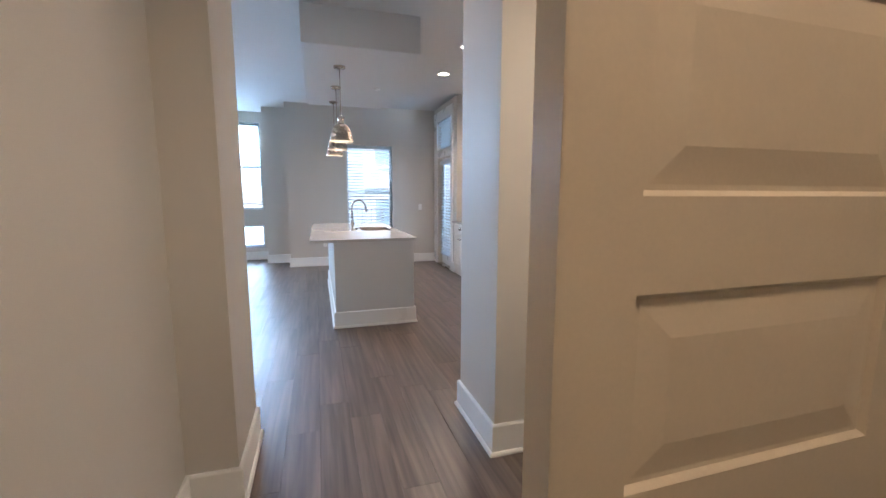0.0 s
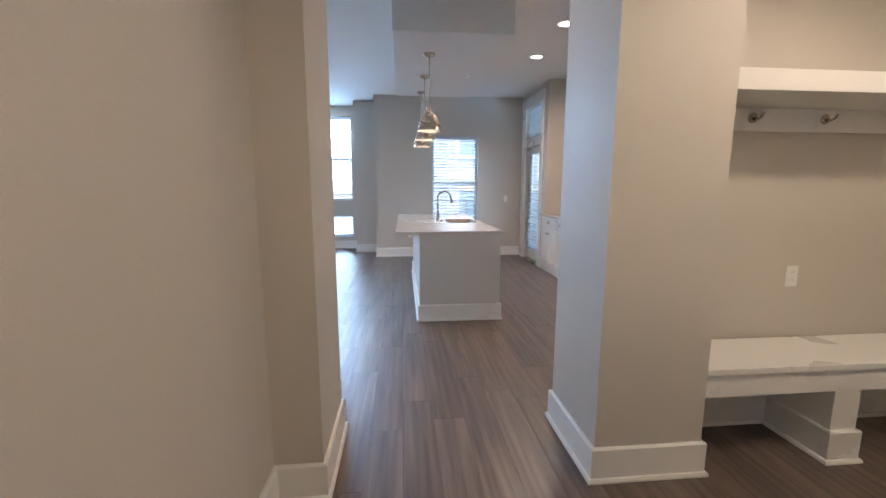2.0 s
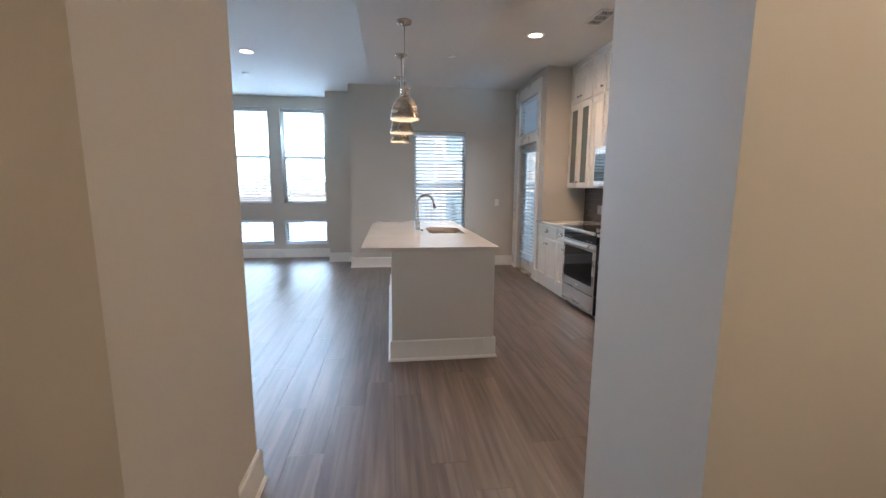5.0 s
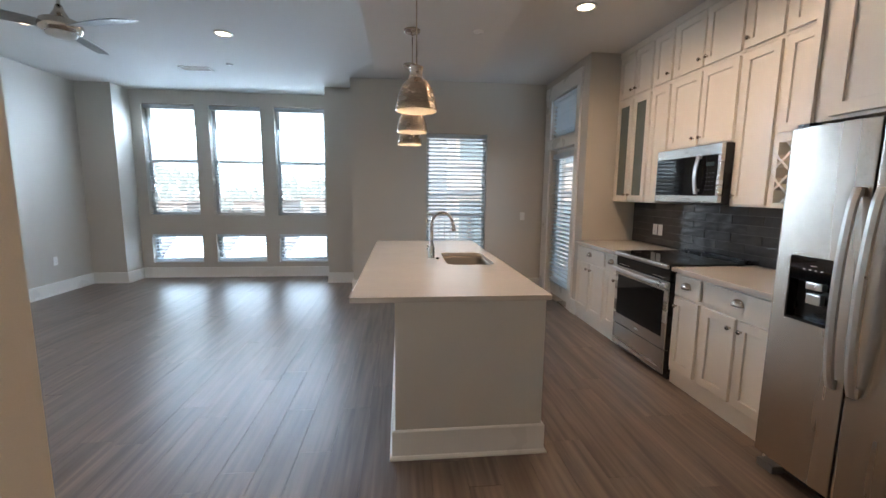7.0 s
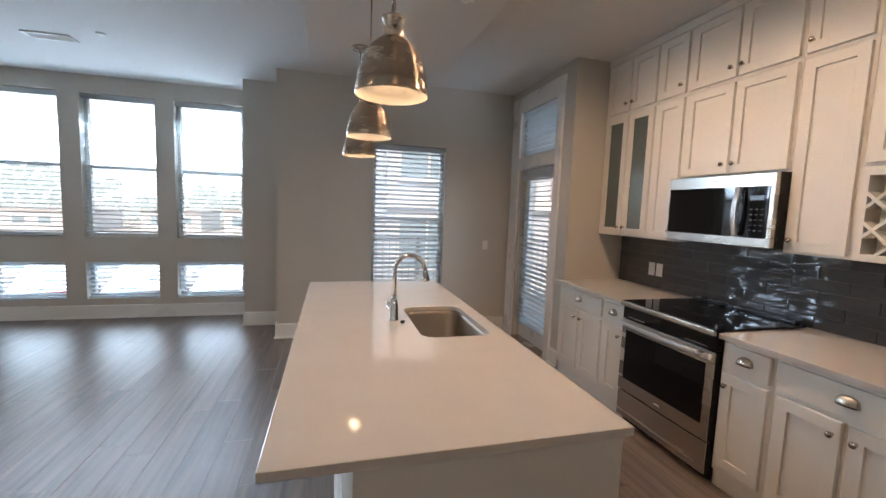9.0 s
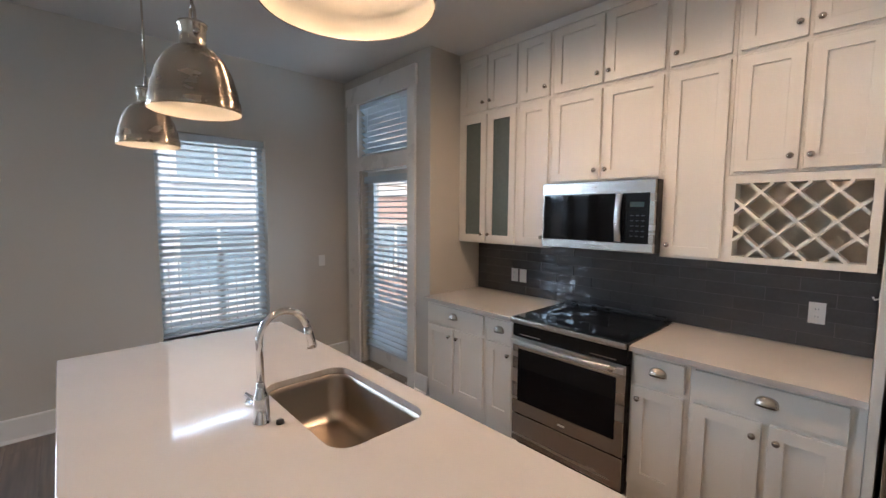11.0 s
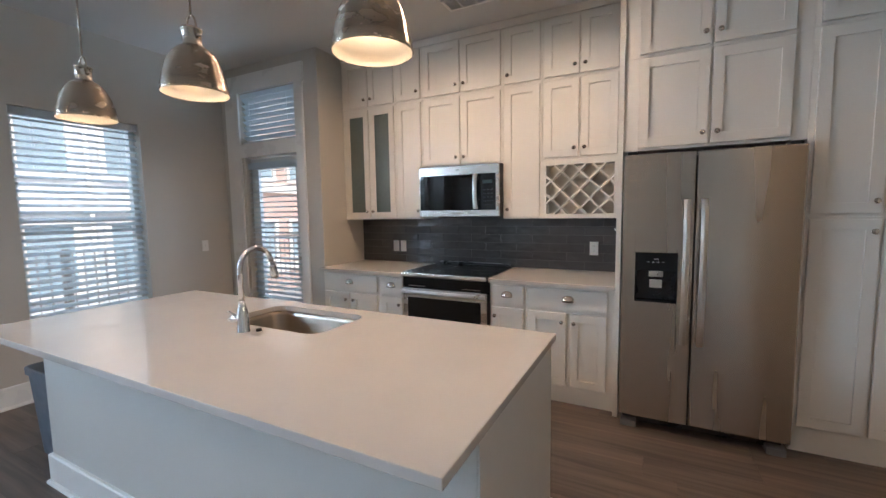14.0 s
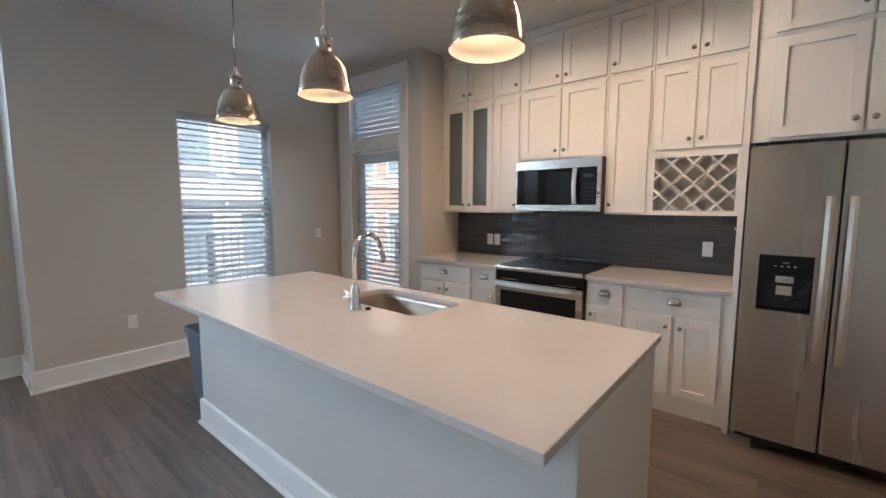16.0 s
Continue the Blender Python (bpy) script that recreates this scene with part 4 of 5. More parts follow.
part("spray_hose_guide", lathe([(0, 0), (0.014, 0), (0.012, 0.012), (0, 0.013)], 14, Matrix.Translation((0.560, 5.575, 0.9155))), BLACK, fc)

# ---- pendants ----
pd = thing("pendant_lamp", "brushed nickel dome pendant lamp hung above the island", "pendant lamp", (*PENDANTS[0], 2.684), "pendants over the island")
px, py = PENDANTS[0]
R, ZR = 0.120, 1.922
outer_p = [(R, 0), (R + 0.002, 0.004), (R, 0.010), (0.1175, 0.035), (0.115, 0.036), (0.110, 0.070), (0.1085, 0.071), (0.098, 0.110), (0.078, 0.148), (0.055, 0.172), (0.036, 0.183)]
inner_p = [(r - 0.003, z) for r, z in reversed(outer_p)]
part("shade", lathe([(r, z + ZR) for r, z in outer_p + [(0.034, 0.181)]], 48, Matrix.Translation((px, py, 0))), SPUN, pd, "spun brushed nickel dome shade")
part("shade_lining", lathe([(r, z + ZR) for r, z in [(R - 0.001, 0.001)] + inner_p[::-1][1:]] + [(0, ZR + 0.178)], 48, Matrix.Translation((px, py, 0))), SHADE_IN, pd, "pale inner shade lining lit by the bulb")
part("socket_cup", lathe([(0.036, ZR + 0.181), (0.034, ZR + 0.186), (0.034, ZR + 0.236), (0.038, ZR + 0.240), (0.038, ZR + 0.247), (0.030, ZR + 0.252), (0, ZR + 0.253)], 28, Matrix.Translation((px, py, 0))), NICKEL, pd)
loop = [(px, py + 0.030 * math.cos(a), ZR + 0.248 + 0.050 * math.sin(a)) for a in (math.pi * i / 12 for i in range(13))]
part("loop", tube([(px, py + 0.030, ZR + 0.20), *loop, (px, py - 0.030, ZR + 0.20)], 0.0045, 8), NICKEL, pd)
for s in (1, -1):
    part("thumb_screw", lathe([(0, 0), (0.008, 0), (0.008, 0.014), (0, 0.015)], 12, pose(px, py + s * 0.033, ZR + 0.215, -90 * s, 0, 0)), NICKEL, pd)
part("rod", tube([(px, py, ZR + 0.298), (px, py, 2.665)], 0.0045, 10), NICKEL, pd)
part("canopy", lathe([(0, 2.684), (0.062, 2.684), (0.062, 2.672), (0.056, 2.664), (0.012, 2.660), (0.010, 2.645), (0, 2.645)], 32, Matrix.Translation((px, py, 0))), NICKEL, pd)
part("bulb", lathe([(0, ZR + 0.060), (0.018, ZR + 0.064), (0.029, ZR + 0.085), (0.028, ZR + 0.105), (0.015, ZR + 0.135), (0.013, ZR + 0.165), (0, ZR + 0.165)], 20, Matrix.Translation((px, py, 0))), BULB, pd, "glowing warm bulb")
for qx, qy in PENDANTS[1:]:
    copy_thing(pd, Matrix.Translation((qx, qy, 2.684)))

# ---- backsplash ----
bs = tagged(part("backsplash", B(3.020, 3.029, 4.206, 6.888, 0.915, 1.395), GROUT), "dark grey glazed brick-bond tile backsplash", "backsplash", kind="structure")
tw, th, gap = 0.300, 0.0735, 0.003
tiles = {}
for r in range(6):
    z = 0.9165 + r * (th + gap)
    y = 4.206 - (0.5 * (tw + gap) if r % 2 else 0)
    while y < 6.886:
        a, b = max(y, 4.208), min(y + tw, 6.886)
        if b - a > 0.02:
            key = round(b - a, 3)
            if key not in tiles:
                tiles[key] = mesh_of("tile", B(-0.008, 0.0, -(b - a) / 2, (b - a) / 2, -th / 2, th / 2, bevel=0.002), TILE)
            t = new("tile", tiles[key])
            t.parent = bs
            t.matrix_basis = pose(3.0205, (a + b) / 2, z + th / 2, random.uniform(-0.15, 0.15), random.uniform(-1.1, 1.1), random.uniform(-0.7, 0.7))
        y += tw + gap

# ---- entry hall ----
nb = thing("hall_bench", "built-in white bench with quartz-white seat in a hall niche", "bench", (2.3, 2.2, 0))
part("seat", B(1.458, 3.138, 1.985, 2.350, 0.489, 0.519, bevel=0.004), TRIM, nb, "smooth white bench seat")
part("apron", B(1.458, 3.138, 2.000, 2.022, 0.375, 0.488, bevel=0.002), TRIM, nb)
for a, b in ((2.150, 2.290), (3.000, 3.136)):
    part("divider", B(a, b, 2.003, 2.350, 0.0, 0.374, bevel=0.002), TRIM, nb)
    part("divider_base", sweep([(b, 2.34), (b, 2.002), (a, 2.002), (a, 2.34)], BASE), TRIM, nb)
sh = thing("hall_shelf", "thick white wall shelf above a row of coat hooks", "shelf", (2.3, 2.18, 1.757))
part("shelf_board", B(1.457, 3.138, 1.987, 2.369, 1.757, 1.845, bevel=0.003), TRIM, sh)
hk = thing("coat_rack", "white painted board with brushed nickel coat hooks", "coat rack", (2.3, 2.36, 1.66))
part("board", B(1.457, 3.138, 2.350, 2.369, 1.640, 1.756, bevel=0.003), TRIM, hk)
for x in (1.86, 2.27, 2.68):
    h = part("hook", lathe([(0, 0), (0.026, 0), (0.026, 0.004), (0.018, 0.009), (0, 0.010)], 24, pose(x, 2.350, 1.705, 90, 0, 0)), NICKEL, hk, "brushed nickel coat hook")
    part("prong", tube([(x, 2.342, 1.700), (x, 2.318, 1.695), (x, 2.298, 1.702), (x, 2.285, 1.722)], [0.009, 0.007, 0.006, 0.0075], 10), NICKEL, h)


def raised_panel(bm, x0, x1, z0, z1, y):
    """A moulded panel, pressed into a face at y that looks along -y."""
    steps = [(0.0, 0.0), (0.005, 0.0065), (0.010, 0.0065), (0.042, 0.0015), (0.044, 0.0015)]
    loops = []
    for o, d in steps:
        loops.append([bm.verts.new(p) for p in ((x0 + o, y + d, z0 + o), (x1 - o, y + d, z0 + o), (x1 - o, y + d, z1 - o), (x0 + o, y + d, z1 - o))])
    for a, b in zip(loops, loops[1:]):
        for i in range(4):
            bm.faces.new((a[i], a[(i + 1) % 4], b[(i + 1) % 4], b[i]))
    bm.faces.new(loops[-1])


dr = thing("door_2", "cream painted moulded panel entry door standing open", "door", (1.17, 0.467, 0), kind="structure")
DX0, DX1, DY = 0.258, 1.185, 0.406
rows_z = [(0.255, 0.440), (0.535, 0.720), (0.815, 1.000), (1.094, 1.279), (1.362, 1.556), (1.655, 1.850)]
cols_x = [(0.335, 0.665), (0.720, 1.100)]
bm = bmesh.new()
cx = sorted({DX0, DX1, *[v for c in cols_x for v in c]})
cz = sorted({0.012, 2.03, *[v for c in rows_z for v in c]})
for i in range(len(cx) - 1):
    for j in range(len(cz) - 1):
        if (cx[i], cx[i + 1]) in cols_x and (cz[j], cz[j + 1]) in rows_z:
            raised_panel(bm, cx[i], cx[i + 1], cz[j], cz[j + 1], DY)
        else:
            bm.faces.new([bm.verts.new(p) for p in ((cx[i], DY, cz[j]), (cx[i + 1], DY, cz[j]), (cx[i + 1], DY, cz[j + 1]), (cx[i], DY, cz[j + 1]))])
bmesh.ops.remove_doubles(bm, verts=bm.verts, dist=1e-5)
part("door_face", bm, DOORPAINT, dr)
part("door_core", B(DX0, DX1, DY + 0.0105, DY + 0.044, 0.012, 2.03), DOORPAINT, dr)
ed = bmesh.new()
box(ed, DX0 - 0.001, DX0 + 0.0005, DY, DY + 0.044, 0.012, 2.03)
part("door_edge", ed, DOORPAINT, dr)
for z in (0.25, 1.02, 1.80):
    part("hinge", tube([(DX1 + 0.006, DY + 0.044, z - 0.05), (DX1 + 0.006, DY + 0.044, z + 0.05)], 0.007, 10), NICKEL, dr)

for hx, hy, _, _ in HALL_LAMPS:
    hl = thing("hall_ceiling_lamp", "round white recessed hall lamp", "ceiling lamp", (hx, hy, HZ), "hall lamps")
    part("ring", lathe([(0.060, HZ - 0.001), (0.085, HZ - 0.001), (0.086, HZ - 0.006), (0.066, HZ - 0.012), (0.060, HZ - 0.006)], 32, Matrix.Translation((hx, hy, 0))), TRIM, hl)
    part("lens", lathe([(0, HZ - 0.004), (0.062, HZ - 0.004)], 32, Matrix.Translation((hx, hy, 0))), CAN_GLOW, hl)


# ---- plates ----
def plate(kind, face, at, n=1):
    """A wall plate. face: the way it looks, one of -x +x -y."""
    u = {"-x": 0, "+x": 180, "-y": 90}[face]
    m = Matrix.Translation(at) @ pose(0, 0, 0, 0, 0, u)
    names = {"outlet": ("power_outlet", "white duplex power outlet plate on the wall", "outlet"), "switch": ("light_switch", "white light switch plate on the wall", "switch")}[kind]
    t = thing(names[0], names[1], names[2], at)
    w = 0.035 + 0.023 * (n - 1)

    def place(name, bm, material, parent):
        bmesh.ops.transform(bm, matrix=m, verts=bm.verts)
        return part(name, bm, material, parent)

    p = place("cover_plate", B(-0.006, 0, -w, w, -0.058, 0.058, bevel=0.0025), PLATE, t)
    for k in range(n):
        c = (k - (n - 1) / 2) * 0.046
        if kind == "outlet":
            for s in (-1, 1):
                o = place("receptacle", B(-0.008, -0.0062, c - 0.016, c + 0.016, s * 0.021 - 0.014, s * 0.021 + 0.014, bevel=0.0008), PLATE, p)
                for d in (-0.006, 0.006):
                    place("slot", B(-0.0086, -0.0081, c + d - 0.001, c + d + 0.001, s * 0.021 - 0.003, s * 0.021 + 0.006), DARK, p)
        else:
            place("toggle", B(-0.016, -0.0062, c - 0.005, c + 0.005, -0.004, 0.012, bevel=0.001), PLATE, p)
    return t


plate("switch", "+x", (-0.400, 2.672, 1.200), 2)
plate("outlet", "-y", (2.215, 2.370, 0.865))
plate("switch", "-y", (2.085, 8.310, 1.115))
plate("outlet", "-y", (0.205, 8.310, 0.425))
plate("outlet", "+x", (-4.500, 8.390, 0.460))
plate("outlet", "-x", (3.0115, 6.445, 1.085))
plate("switch", "-x", (3.0115, 6.355, 1.085))
plate("outlet", "-x", (3.0115, 4.430, 1.110))

# ---- ceiling fixtures ----
# Three of these fixtures are unseen, made up to carry fill lamps.
for cx_, cy_ in CANS_AND_FILL:
    t = thing("recessed_light", "round white recessed ceiling light, switched on; three of seven added for fill", "recessed light", (cx_, cy_, CZ), "recessed ceiling lights")
    part("trim_ring", lathe([(0.066, CZ - 0.0005), (0.092, CZ - 0.0005), (0.093, CZ - 0.006), (0.072, CZ - 0.010), (0.066, CZ - 0.006)], 36, Matrix.Translation((cx_, cy_, 0))), TRIM, t)
    part("lens", lathe([(0, CZ - 0.004), (0.068, CZ - 0.004)], 36, Matrix.Translation((cx_, cy_, 0))), CAN_GLOW, t, "glowing lens")
for sx, sy, sz in ((0.860, 5.560, 2.685), (-1.865, 7.910, CZ)):
    t = thing("smoke_detector", "small round white ceiling sprinkler cover", "detector", (sx, sy, sz))
    part("cover", lathe([(0, sz - 0.012), (0.034, sz - 0.010), (0.040, sz - 0.004), (0.040, sz - 0.0005)], 28, Matrix.Translation((sx, sy, 0))), TRIM, t)


def vent(x0, x1, y0, y1, along):
    t = thing("ceiling_vent", "white slotted ceiling air vent", "vent", ((x0 + x1) / 2, (y0 + y1) / 2, CZ))
    part("backing", B(x0 + 0.01, x1 - 0.01, y0 + 0.01, y1 - 0.01, CZ - 0.004, CZ - 0.0015), DARK, t)
    f = bmesh.new()
    w = 0.022
    box(f, x0, x0 + w, y0, y1, CZ - 0.014, CZ - 0.001, 0.002)
    box(f, x1 - w, x1, y0, y1, CZ - 0.014, CZ - 0.001, 0.002)
    box(f, x0 + w, x1 - w, y0, y0 + w, CZ - 0.014, CZ - 0.001, 0.002)
    box(f, x0 + w, x1 - w, y1 - w, y1, CZ - 0.014, CZ - 0.001, 0.002)
    part("frame", f, TRIM, t)
    n = 9
    for i in range(n):
        if along == "y":
            u = x0 + w + (x1 - x0 - 2 * w) * (i + 0.5) / n
            bm = B(-0.0008, 0.0008, y0 + w, y1 - w, -0.006, 0.006)
            bmesh.ops.transform(bm, matrix=Matrix.Translation((u, 0, CZ - 0.010)) @ Matrix.Rotation(radians(38), 4, "Y"), verts=bm.verts)
        else:
            u = y0 + w + (y1 - y0 - 2 * w) * (i + 0.5) / n
            bm = B(x0 + w, x1 - w, -0.0008, 0.0008, -0.006, 0.006)
            bmesh.ops.transform(bm, matrix=Matrix.Translation((0, u, CZ - 0.010)) @ Matrix.Rotation(radians(38), 4, "X"), verts=bm.verts)
        part("vent_slat", bm, TRIM, t)
    for k in (1, 2):
        if along == "y":
            v = y0 + (y1 - y0) * k / 3
            part("vent_bar", B(x0 + w, x1 - w, v - 0.006, v + 0.006, CZ - 0.016, CZ - 0.004), TRIM, t)
    return t


vent(2.190, 2.365, 5.090, 5.450, "y")
vent(-2.56, -2.18, 8.07, 8.23, "x")

fan = thing("ceiling_fan", "brushed nickel ceiling fan with three silver blades", "ceiling fan", (-2.42, 6.02, CZ))
fx, fy = -2.42, 6.02
part("canopy", lathe([(0, CZ - 0.001), (0.065, CZ - 0.001), (0.060, CZ - 0.035), (0.020, CZ - 0.050), (0, CZ - 0.050)], 28, Matrix.Translation((fx, fy, 0))), NICKEL, fan)
part("rod", tube([(fx, fy, CZ - 0.045), (fx, fy, 2.80)], 0.013, 12), NICKEL, fan)
part("motor", lathe([(0, 2.895), (0.020, 2.892), (0.034, 2.850), (0.062, 2.800), (0.118, 2.776), (0.132, 2.765), (0.145, 2.730), (0.138, 2.700), (0.110, 2.680), (0.0, 2.678)], 36, Matrix.Translation((fx, fy, 0))), NICKEL, fan, "brushed nickel motor housing")
part("light_lens", lathe([(0.105, 2.679), (0.095, 2.660), (0.06, 2.645), (0, 2.640)], 32, Matrix.Translation((fx, fy, 0))), mat("fan_lens", (0.8, 0.78, 0.74), 0.4), fan)
for a in (-20, 100, 220):
    bm = bmesh.new()
    rows = []
    for i in range(9):
        f = i / 8
        r = 0.13 + 0.53 * f
        w = 0.050 + 0.026 * math.sin(math.pi * min(1, f * 0.8))
        rows.append([bm.verts.new((r + s * 0.045 * f ** 4, s * w, 2.722 + s * 0.014 + dz)) for dz in (0, 0.007) for s in (-1, 1)])
    for p, q in zip(rows, rows[1:]):
        bm.faces.new((p[0], p[1], q[1], q[0]))
        bm.faces.new((p[2], p[3], q[3], q[2]))
        bm.faces.new((p[0], q[0], q[2], p[2]))
        bm.faces.new((p[1], q[1], q[3], p[3]))
    for p in (rows[0], rows[-1]):
        bm.faces.new((p[0], p[1], p[3], p[2]))
    bmesh.ops.transform(bm, matrix=Matrix.Translation((fx, fy, 0)) @ Matrix.Rotation(radians(a), 4, "Z"), verts=bm.verts)
    part("blade", bm, mat("fan_blade", (0.30, 0.30, 0.30), 0.4, 0.2) if a == -20 else bpy.data.materials["fan_blade"], fan, "silver grey fan blade")

# ---- waste bin behind the island ----
wb = thing("waste_bin", "blue-grey plastic waste bin standing behind the island", "waste bin", (0.45, 7.18, 0))
bm = bmesh.new()
rings = [[bm.verts.new((*p, z)) for p in rounded(0.45 - a, 0.45 + a, 7.18 - b, 7.18 + b, 0.05, 4)] for a, b, z in ((0.125, 0.16, 0.0), (0.150, 0.190, 0.50), (0.162, 0.202, 0.505), (0.162, 0.202, 0.545), (0.152, 0.192, 0.548), (0.146, 0.186, 0.52), (0.122, 0.155, 0.02))]
for p, q in zip(rings, rings[1:]):
    for i in range(len(p)):
        bm.faces.new((p[i], p[(i + 1) % len(p)], q[(i + 1) % len(p)], q[i]))
bm.faces.new(rings[0])
bm.faces.new(rings[-1])
part("tub", bm, BIN, wb)

# ---- outside: balcony, neighbouring wing, distance ----
GZ = -7.0
tagged(part("wall_lower_storeys", B(-4.6, 3.14, -0.8, 9.6, GZ, -0.21), SIDING), "pale siding of the storeys below", "wall", kind="structure")
tagged(part("ground", B(-1500, 1500, -1500, 2500, GZ - 0.5, GZ - 0.001), GROUND), "dry pale ground reaching to the horizon", "ground", kind="structure")
tagged(part("backdrop", B(-1400, 1400, 900, 901, -60, 700), SKY_GLOW), "bright hazy white sky", "sky", kind="structure")
tagged(part("road", B(-400, 400, 62, 74, GZ, GZ + 0.03), ASPHALT), "grey asphalt road", "road", kind="structure")
tagged(part("balcony_floor", B(-0.28, 5.4, 8.55, 10.4, -0.22, -0.04), CONCRETE), "grey concrete balcony slab", "balcony", kind="structure")
tagged(part("balcony_side_floor", B(2.62, 5.4, 6.6, 8.54, -0.22, -0.04), CONCRETE), "grey concrete balcony slab beside the door", "balcony", kind="structure")
rl = thing("balcony_railing", "dark bronze metal balcony railing with thin pickets", "railing", (2.5, 10.3, -0.04))
part("top_rail", B(-0.25, 5.35, 10.27, 10.33, 1.00, 1.04, bevel=0.005), RAIL, rl)
part("bottom_rail", B(-0.25, 5.35, 10.28, 10.32, 0.06, 0.09, bevel=0.004), RAIL, rl)
pk = mesh_of("picket", B(-0.006, 0.006, -0.006, 0.006, 0, 0.91), RAIL)
for i in range(50):
    p = new("picket", pk)
    p.parent = rl
    p.matrix_basis = Matrix.Translation((-0.22 + 0.112 * i - 2.5, 0, 0.13))
for x in (-0.23, 1.62, 3.47, 5.32):
    part("post", B(x - 0.03, x + 0.03, 10.27, 10.33, -0.04, 1.06, bevel=0.004), RAIL, rl)


def facade_window(h, x, y, z, w, hh):
    f = bmesh.new()
    b = 0.14
    box(f, x - w / 2 - b, x - w / 2, y - 0.10, y - 0.002, z - b, z + hh + b)
    box(f, x + w / 2, x + w / 2 + b, y - 0.10, y - 0.002, z - b, z + hh + b)
    box(f, x - w / 2, x + w / 2, y - 0.10, y - 0.002, z - b, z)
    box(f, x - w / 2, x + w / 2, y - 0.10, y - 0.002, z + hh, z + hh + b)
    box(f, x - 0.035, x + 0.035, y - 0.08, y - 0.002, z, z + hh)
    win = part("window", f, TRIM, h, "white framed window")
    part("pane", B(x - w / 2, x + w / 2, y - 0.02, y - 0.004, z, z + hh), FARGLASS, win)


nh = thing("apartment_building", "apartment wing of blue-grey siding, shade in its colour, with pale brick bays and white windows", "building", (9, 20, GZ))
part("wall", B(1.9, 22, 17.0, 30, GZ, 7.4), SHADED_WING, nh)
part("brick_bay", B(7.9, 13.6, 16.7, 16.995, GZ, 7.2), BRICK, nh, "pale pinkish brick bay")
part("roof", B(1.5, 22.4, 16.4, 30.4, 7.41, 7.8), ROOF, nh)
for z in (-4.0, -1.0, 2.0, 5.0):
    part("floor_band", B(1.9, 7.89, 16.80, 16.995, z - 0.42, z - 0.02), TRIM, nh)
    part("floor_band", B(7.9, 13.6, 16.60, 16.695, z + 0.22, z + 0.56), TRIM, nh)
    for x in (3.3, 6.0):
        facade_window(nh, x, 16.99, z + 0.55, 1.9, 1.65)
    for x in (9.2, 11.9):
        facade_window(nh, x, 16.69, z + 0.75, 1.9, 1.35)
    for x in (15.4, 18.6):
        facade_window(nh, x, 16.99, z + 0.55, 1.9, 1.65)
part("downpipe", tube([(4.65, 16.90, GZ), (4.65, 16.90, 7.3)], 0.06, 8), TRIM, nh)


# far woods: one sheet of many leafy clumps, haze imitated by their glow
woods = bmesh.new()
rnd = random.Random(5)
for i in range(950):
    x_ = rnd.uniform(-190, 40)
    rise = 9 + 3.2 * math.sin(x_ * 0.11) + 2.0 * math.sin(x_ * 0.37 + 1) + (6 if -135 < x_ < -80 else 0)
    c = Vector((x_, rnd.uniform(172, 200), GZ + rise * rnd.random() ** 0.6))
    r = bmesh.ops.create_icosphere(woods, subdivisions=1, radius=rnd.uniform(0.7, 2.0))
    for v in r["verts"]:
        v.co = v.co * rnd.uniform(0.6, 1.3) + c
tagged(part("backdrop_woods", woods, HAZE_GLOW), "distant line of trees, haze put on as a glow", "woods", kind="stuff")


def low_block(x0, x1, y, h, material, label):
    t = thing("warehouse", label, "building", ((x0 + x1) / 2, y, GZ))
    part("wall", B(x0, x1, y, y + 20, GZ, GZ + h), material, t)
    part("roof", B(x0 - 0.4, x1 + 0.4, y - 0.4, y + 20.4, GZ + h, GZ + h + 0.5), ROOF, t)
    n = max(2, int((x1 - x0) / 5))
    for i in range(n):
        u = x0 + (x1 - x0) * (i + 0.5) / n
        part("window", B(u - 1.2, u + 1.2, y - 0.06, y - 0.002, GZ + h * 0.35, GZ + h * 0.75), FARGLASS, t)


low_block(-26, -8, 118, 6, SIDING, "long low pale building far off")
low_block(-48, -34, 128, 5, SIDING, "small low pale building far off")
low_block(-78, -58, 122, 4.5, SIDING, "low pale building beyond the road")
PAINTS = [mat("car_paint_%s" % n, c, 0.25, 0.1, 0.03, coat=0.5) for n, c in (("white", (0.7, 0.7, 0.7)), ("grey", (0.2, 0.2, 0.21)), ("red", (0.3, 0.04, 0.03)))]


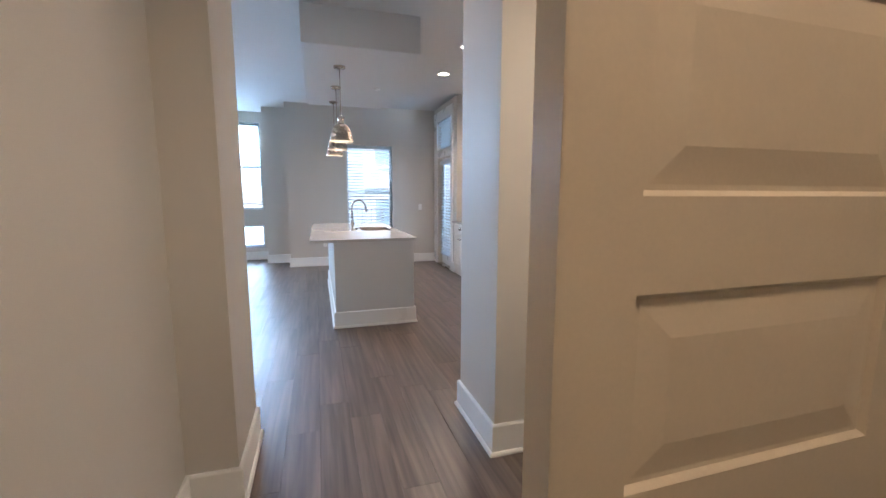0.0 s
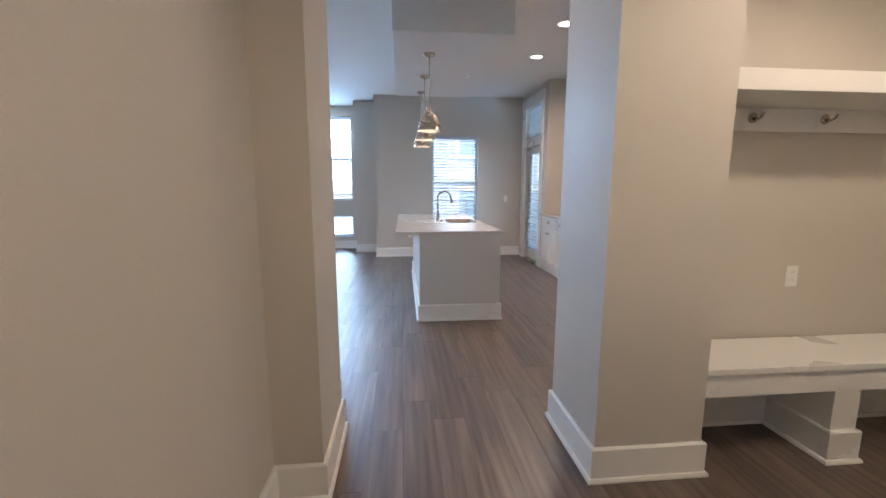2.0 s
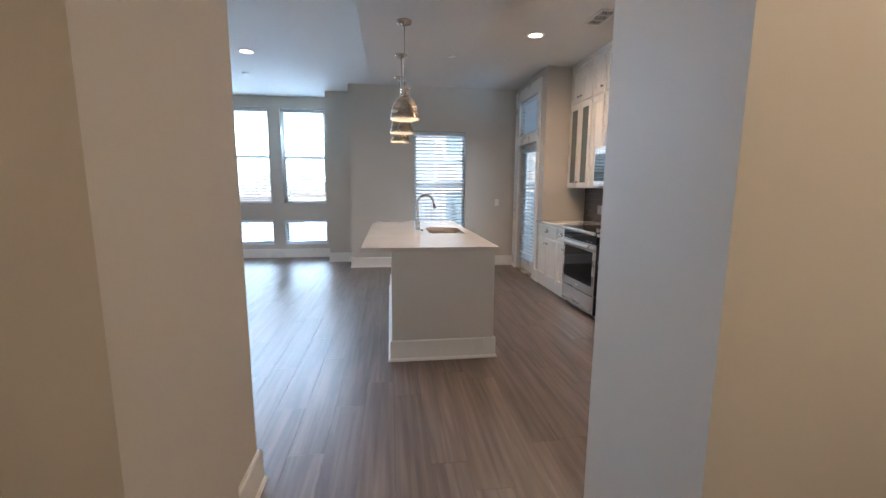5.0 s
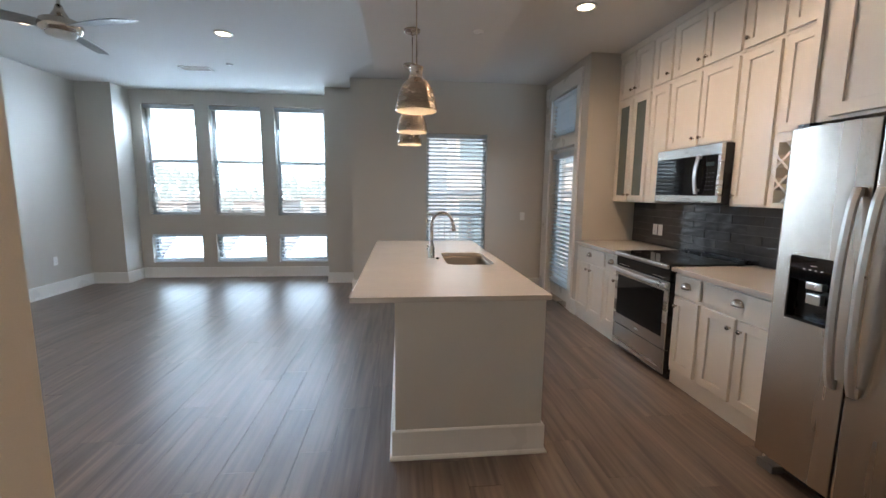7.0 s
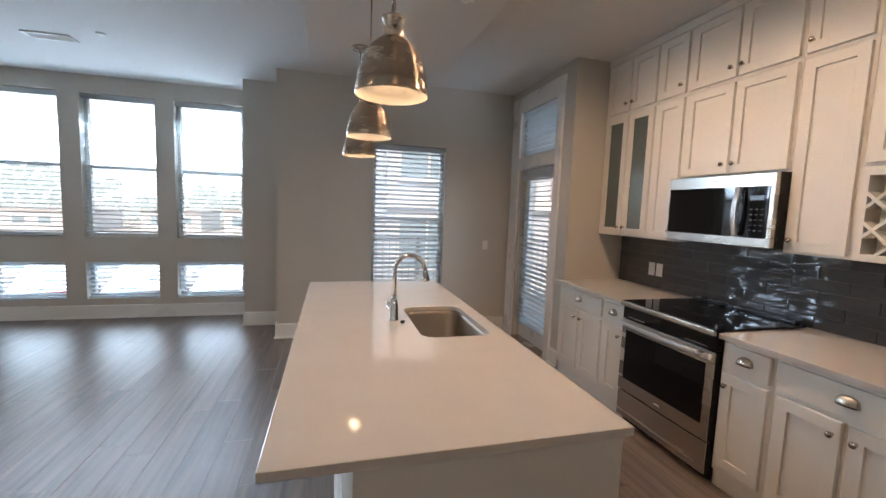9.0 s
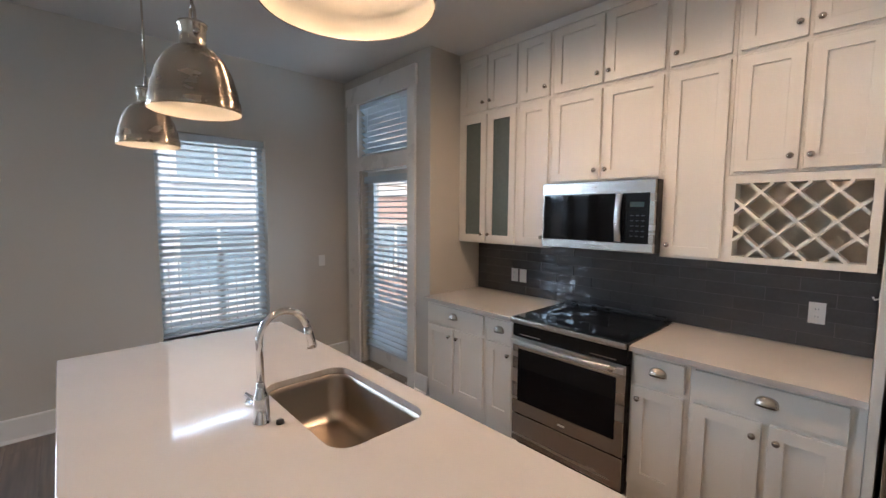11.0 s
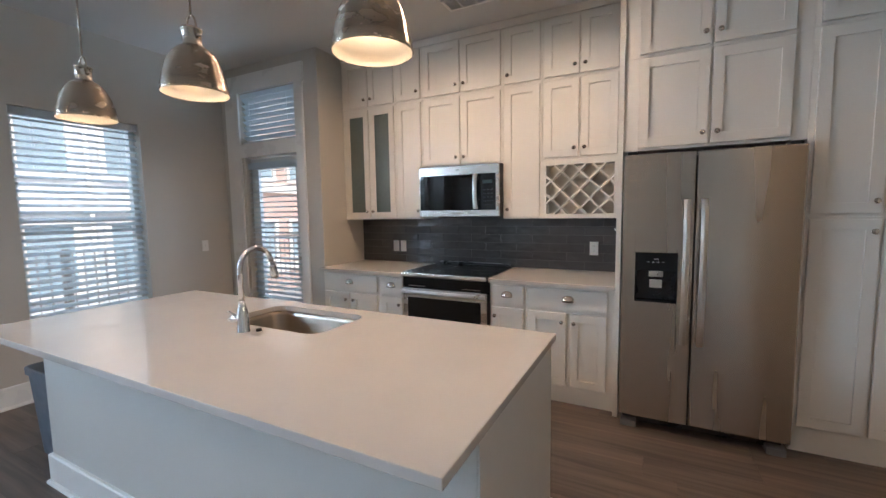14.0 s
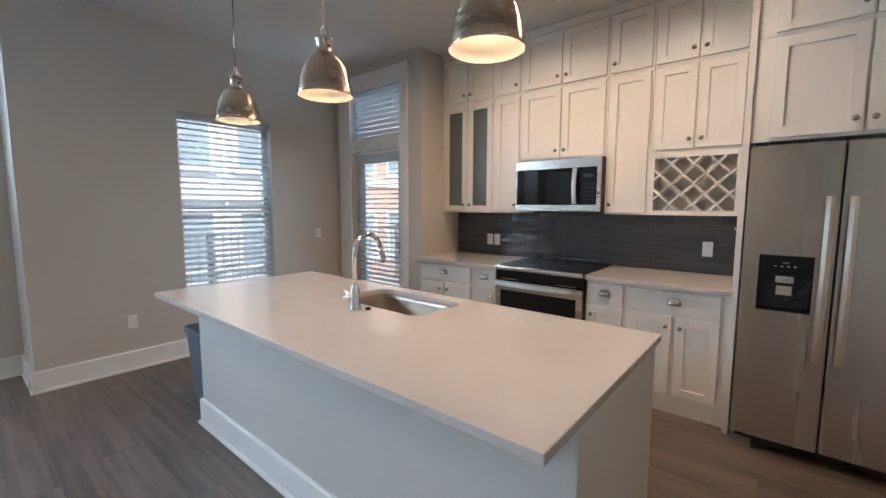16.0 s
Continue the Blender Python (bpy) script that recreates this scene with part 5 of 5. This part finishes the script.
def car(x, y, k):
    t = thing("parked_car", "parked car seen far off", "car", (x, y, GZ), "parked cars")
    b = B(x - 2.2, x + 2.2, y - 0.85, y + 0.85, GZ + 0.3, GZ + 0.95, bevel=0.15)
    box(b, x - 1.2, x + 1.3, y - 0.75, y + 0.75, GZ + 0.9, GZ + 1.45, 0.18)
    part("body", b, PAINTS[k], t)
    for dx in (-1.4, 1.4):
        for dy in (-0.85, 0.85):
            part("wheel", lathe([(0, -0.1), (0.33, -0.1), (0.33, 0.1), (0, 0.1)], 14, pose(x + dx, y + dy, GZ + 0.33, 90, 0, 0)), BLACK, t)


tagged(part("parking_lot", B(-70, -2, 40, 56, GZ, GZ + 0.02), ASPHALT), "pale worn asphalt parking lot", "pavement", kind="structure")
for i in range(12):
    car(-62 + 5.1 * i, 44 + 8 * (i % 2), i % 3)

# ---- floor planks ----
slab = bmesh.new()
box(slab, -4.6, 3.14, 2.93, 8.4, -0.20, -0.006)
box(slab, -4.6, -0.32, 8.4, 9.6, -0.20, -0.006)
box(slab, -0.6, 3.24, -0.82, 2.93, -0.20, -0.006)
floor = tagged(part("floor", slab, GAP), "grey-brown wood-look vinyl plank floor", "floor", kind="structure")
PW, PL = 0.182, 1.22
plank_mesh, rest, count = {}, bmesh.new(), 0
x = -4.5
col = 0
while x < 3.14:
    x1 = min(x + PW, 3.139)
    xc = (x + x1) / 2
    lo = 2.93 if xc < -0.6 else -0.70
    hi = 9.47 if xc < -0.40 else 8.32
    y = lo - random.random() * PL
    while y < hi:
        a, b = max(y, lo), min(y + PL, hi)
        if b - a > 0.03:
            if count < 300 and xc > -3.9:
                key = (round(b - a, 2), round(x1 - x, 3))
                if key not in plank_mesh:
                    plank_mesh[key] = mesh_of("plank", B(-key[1] / 2 + 0.0006, key[1] / 2 - 0.0006, -key[0] / 2 + 0.0007, key[0] / 2 - 0.0007, -0.005, 0, bevel=0.0012), FLOOR)
                p = new("plank", plank_mesh[key])
                p.parent = floor
                p.matrix_basis = Matrix.Translation((xc, (a + b) / 2, random.uniform(-0.0004, 0.0)))
                count += 1
            else:
                box(rest, x + 0.0006, x1 - 0.0006, a + 0.0007, b - 0.0007, -0.005, 0)
        y += PL
    x += PW
    col += 1
tagged(part("planks", rest, FLOOR, floor), kind="stuff")
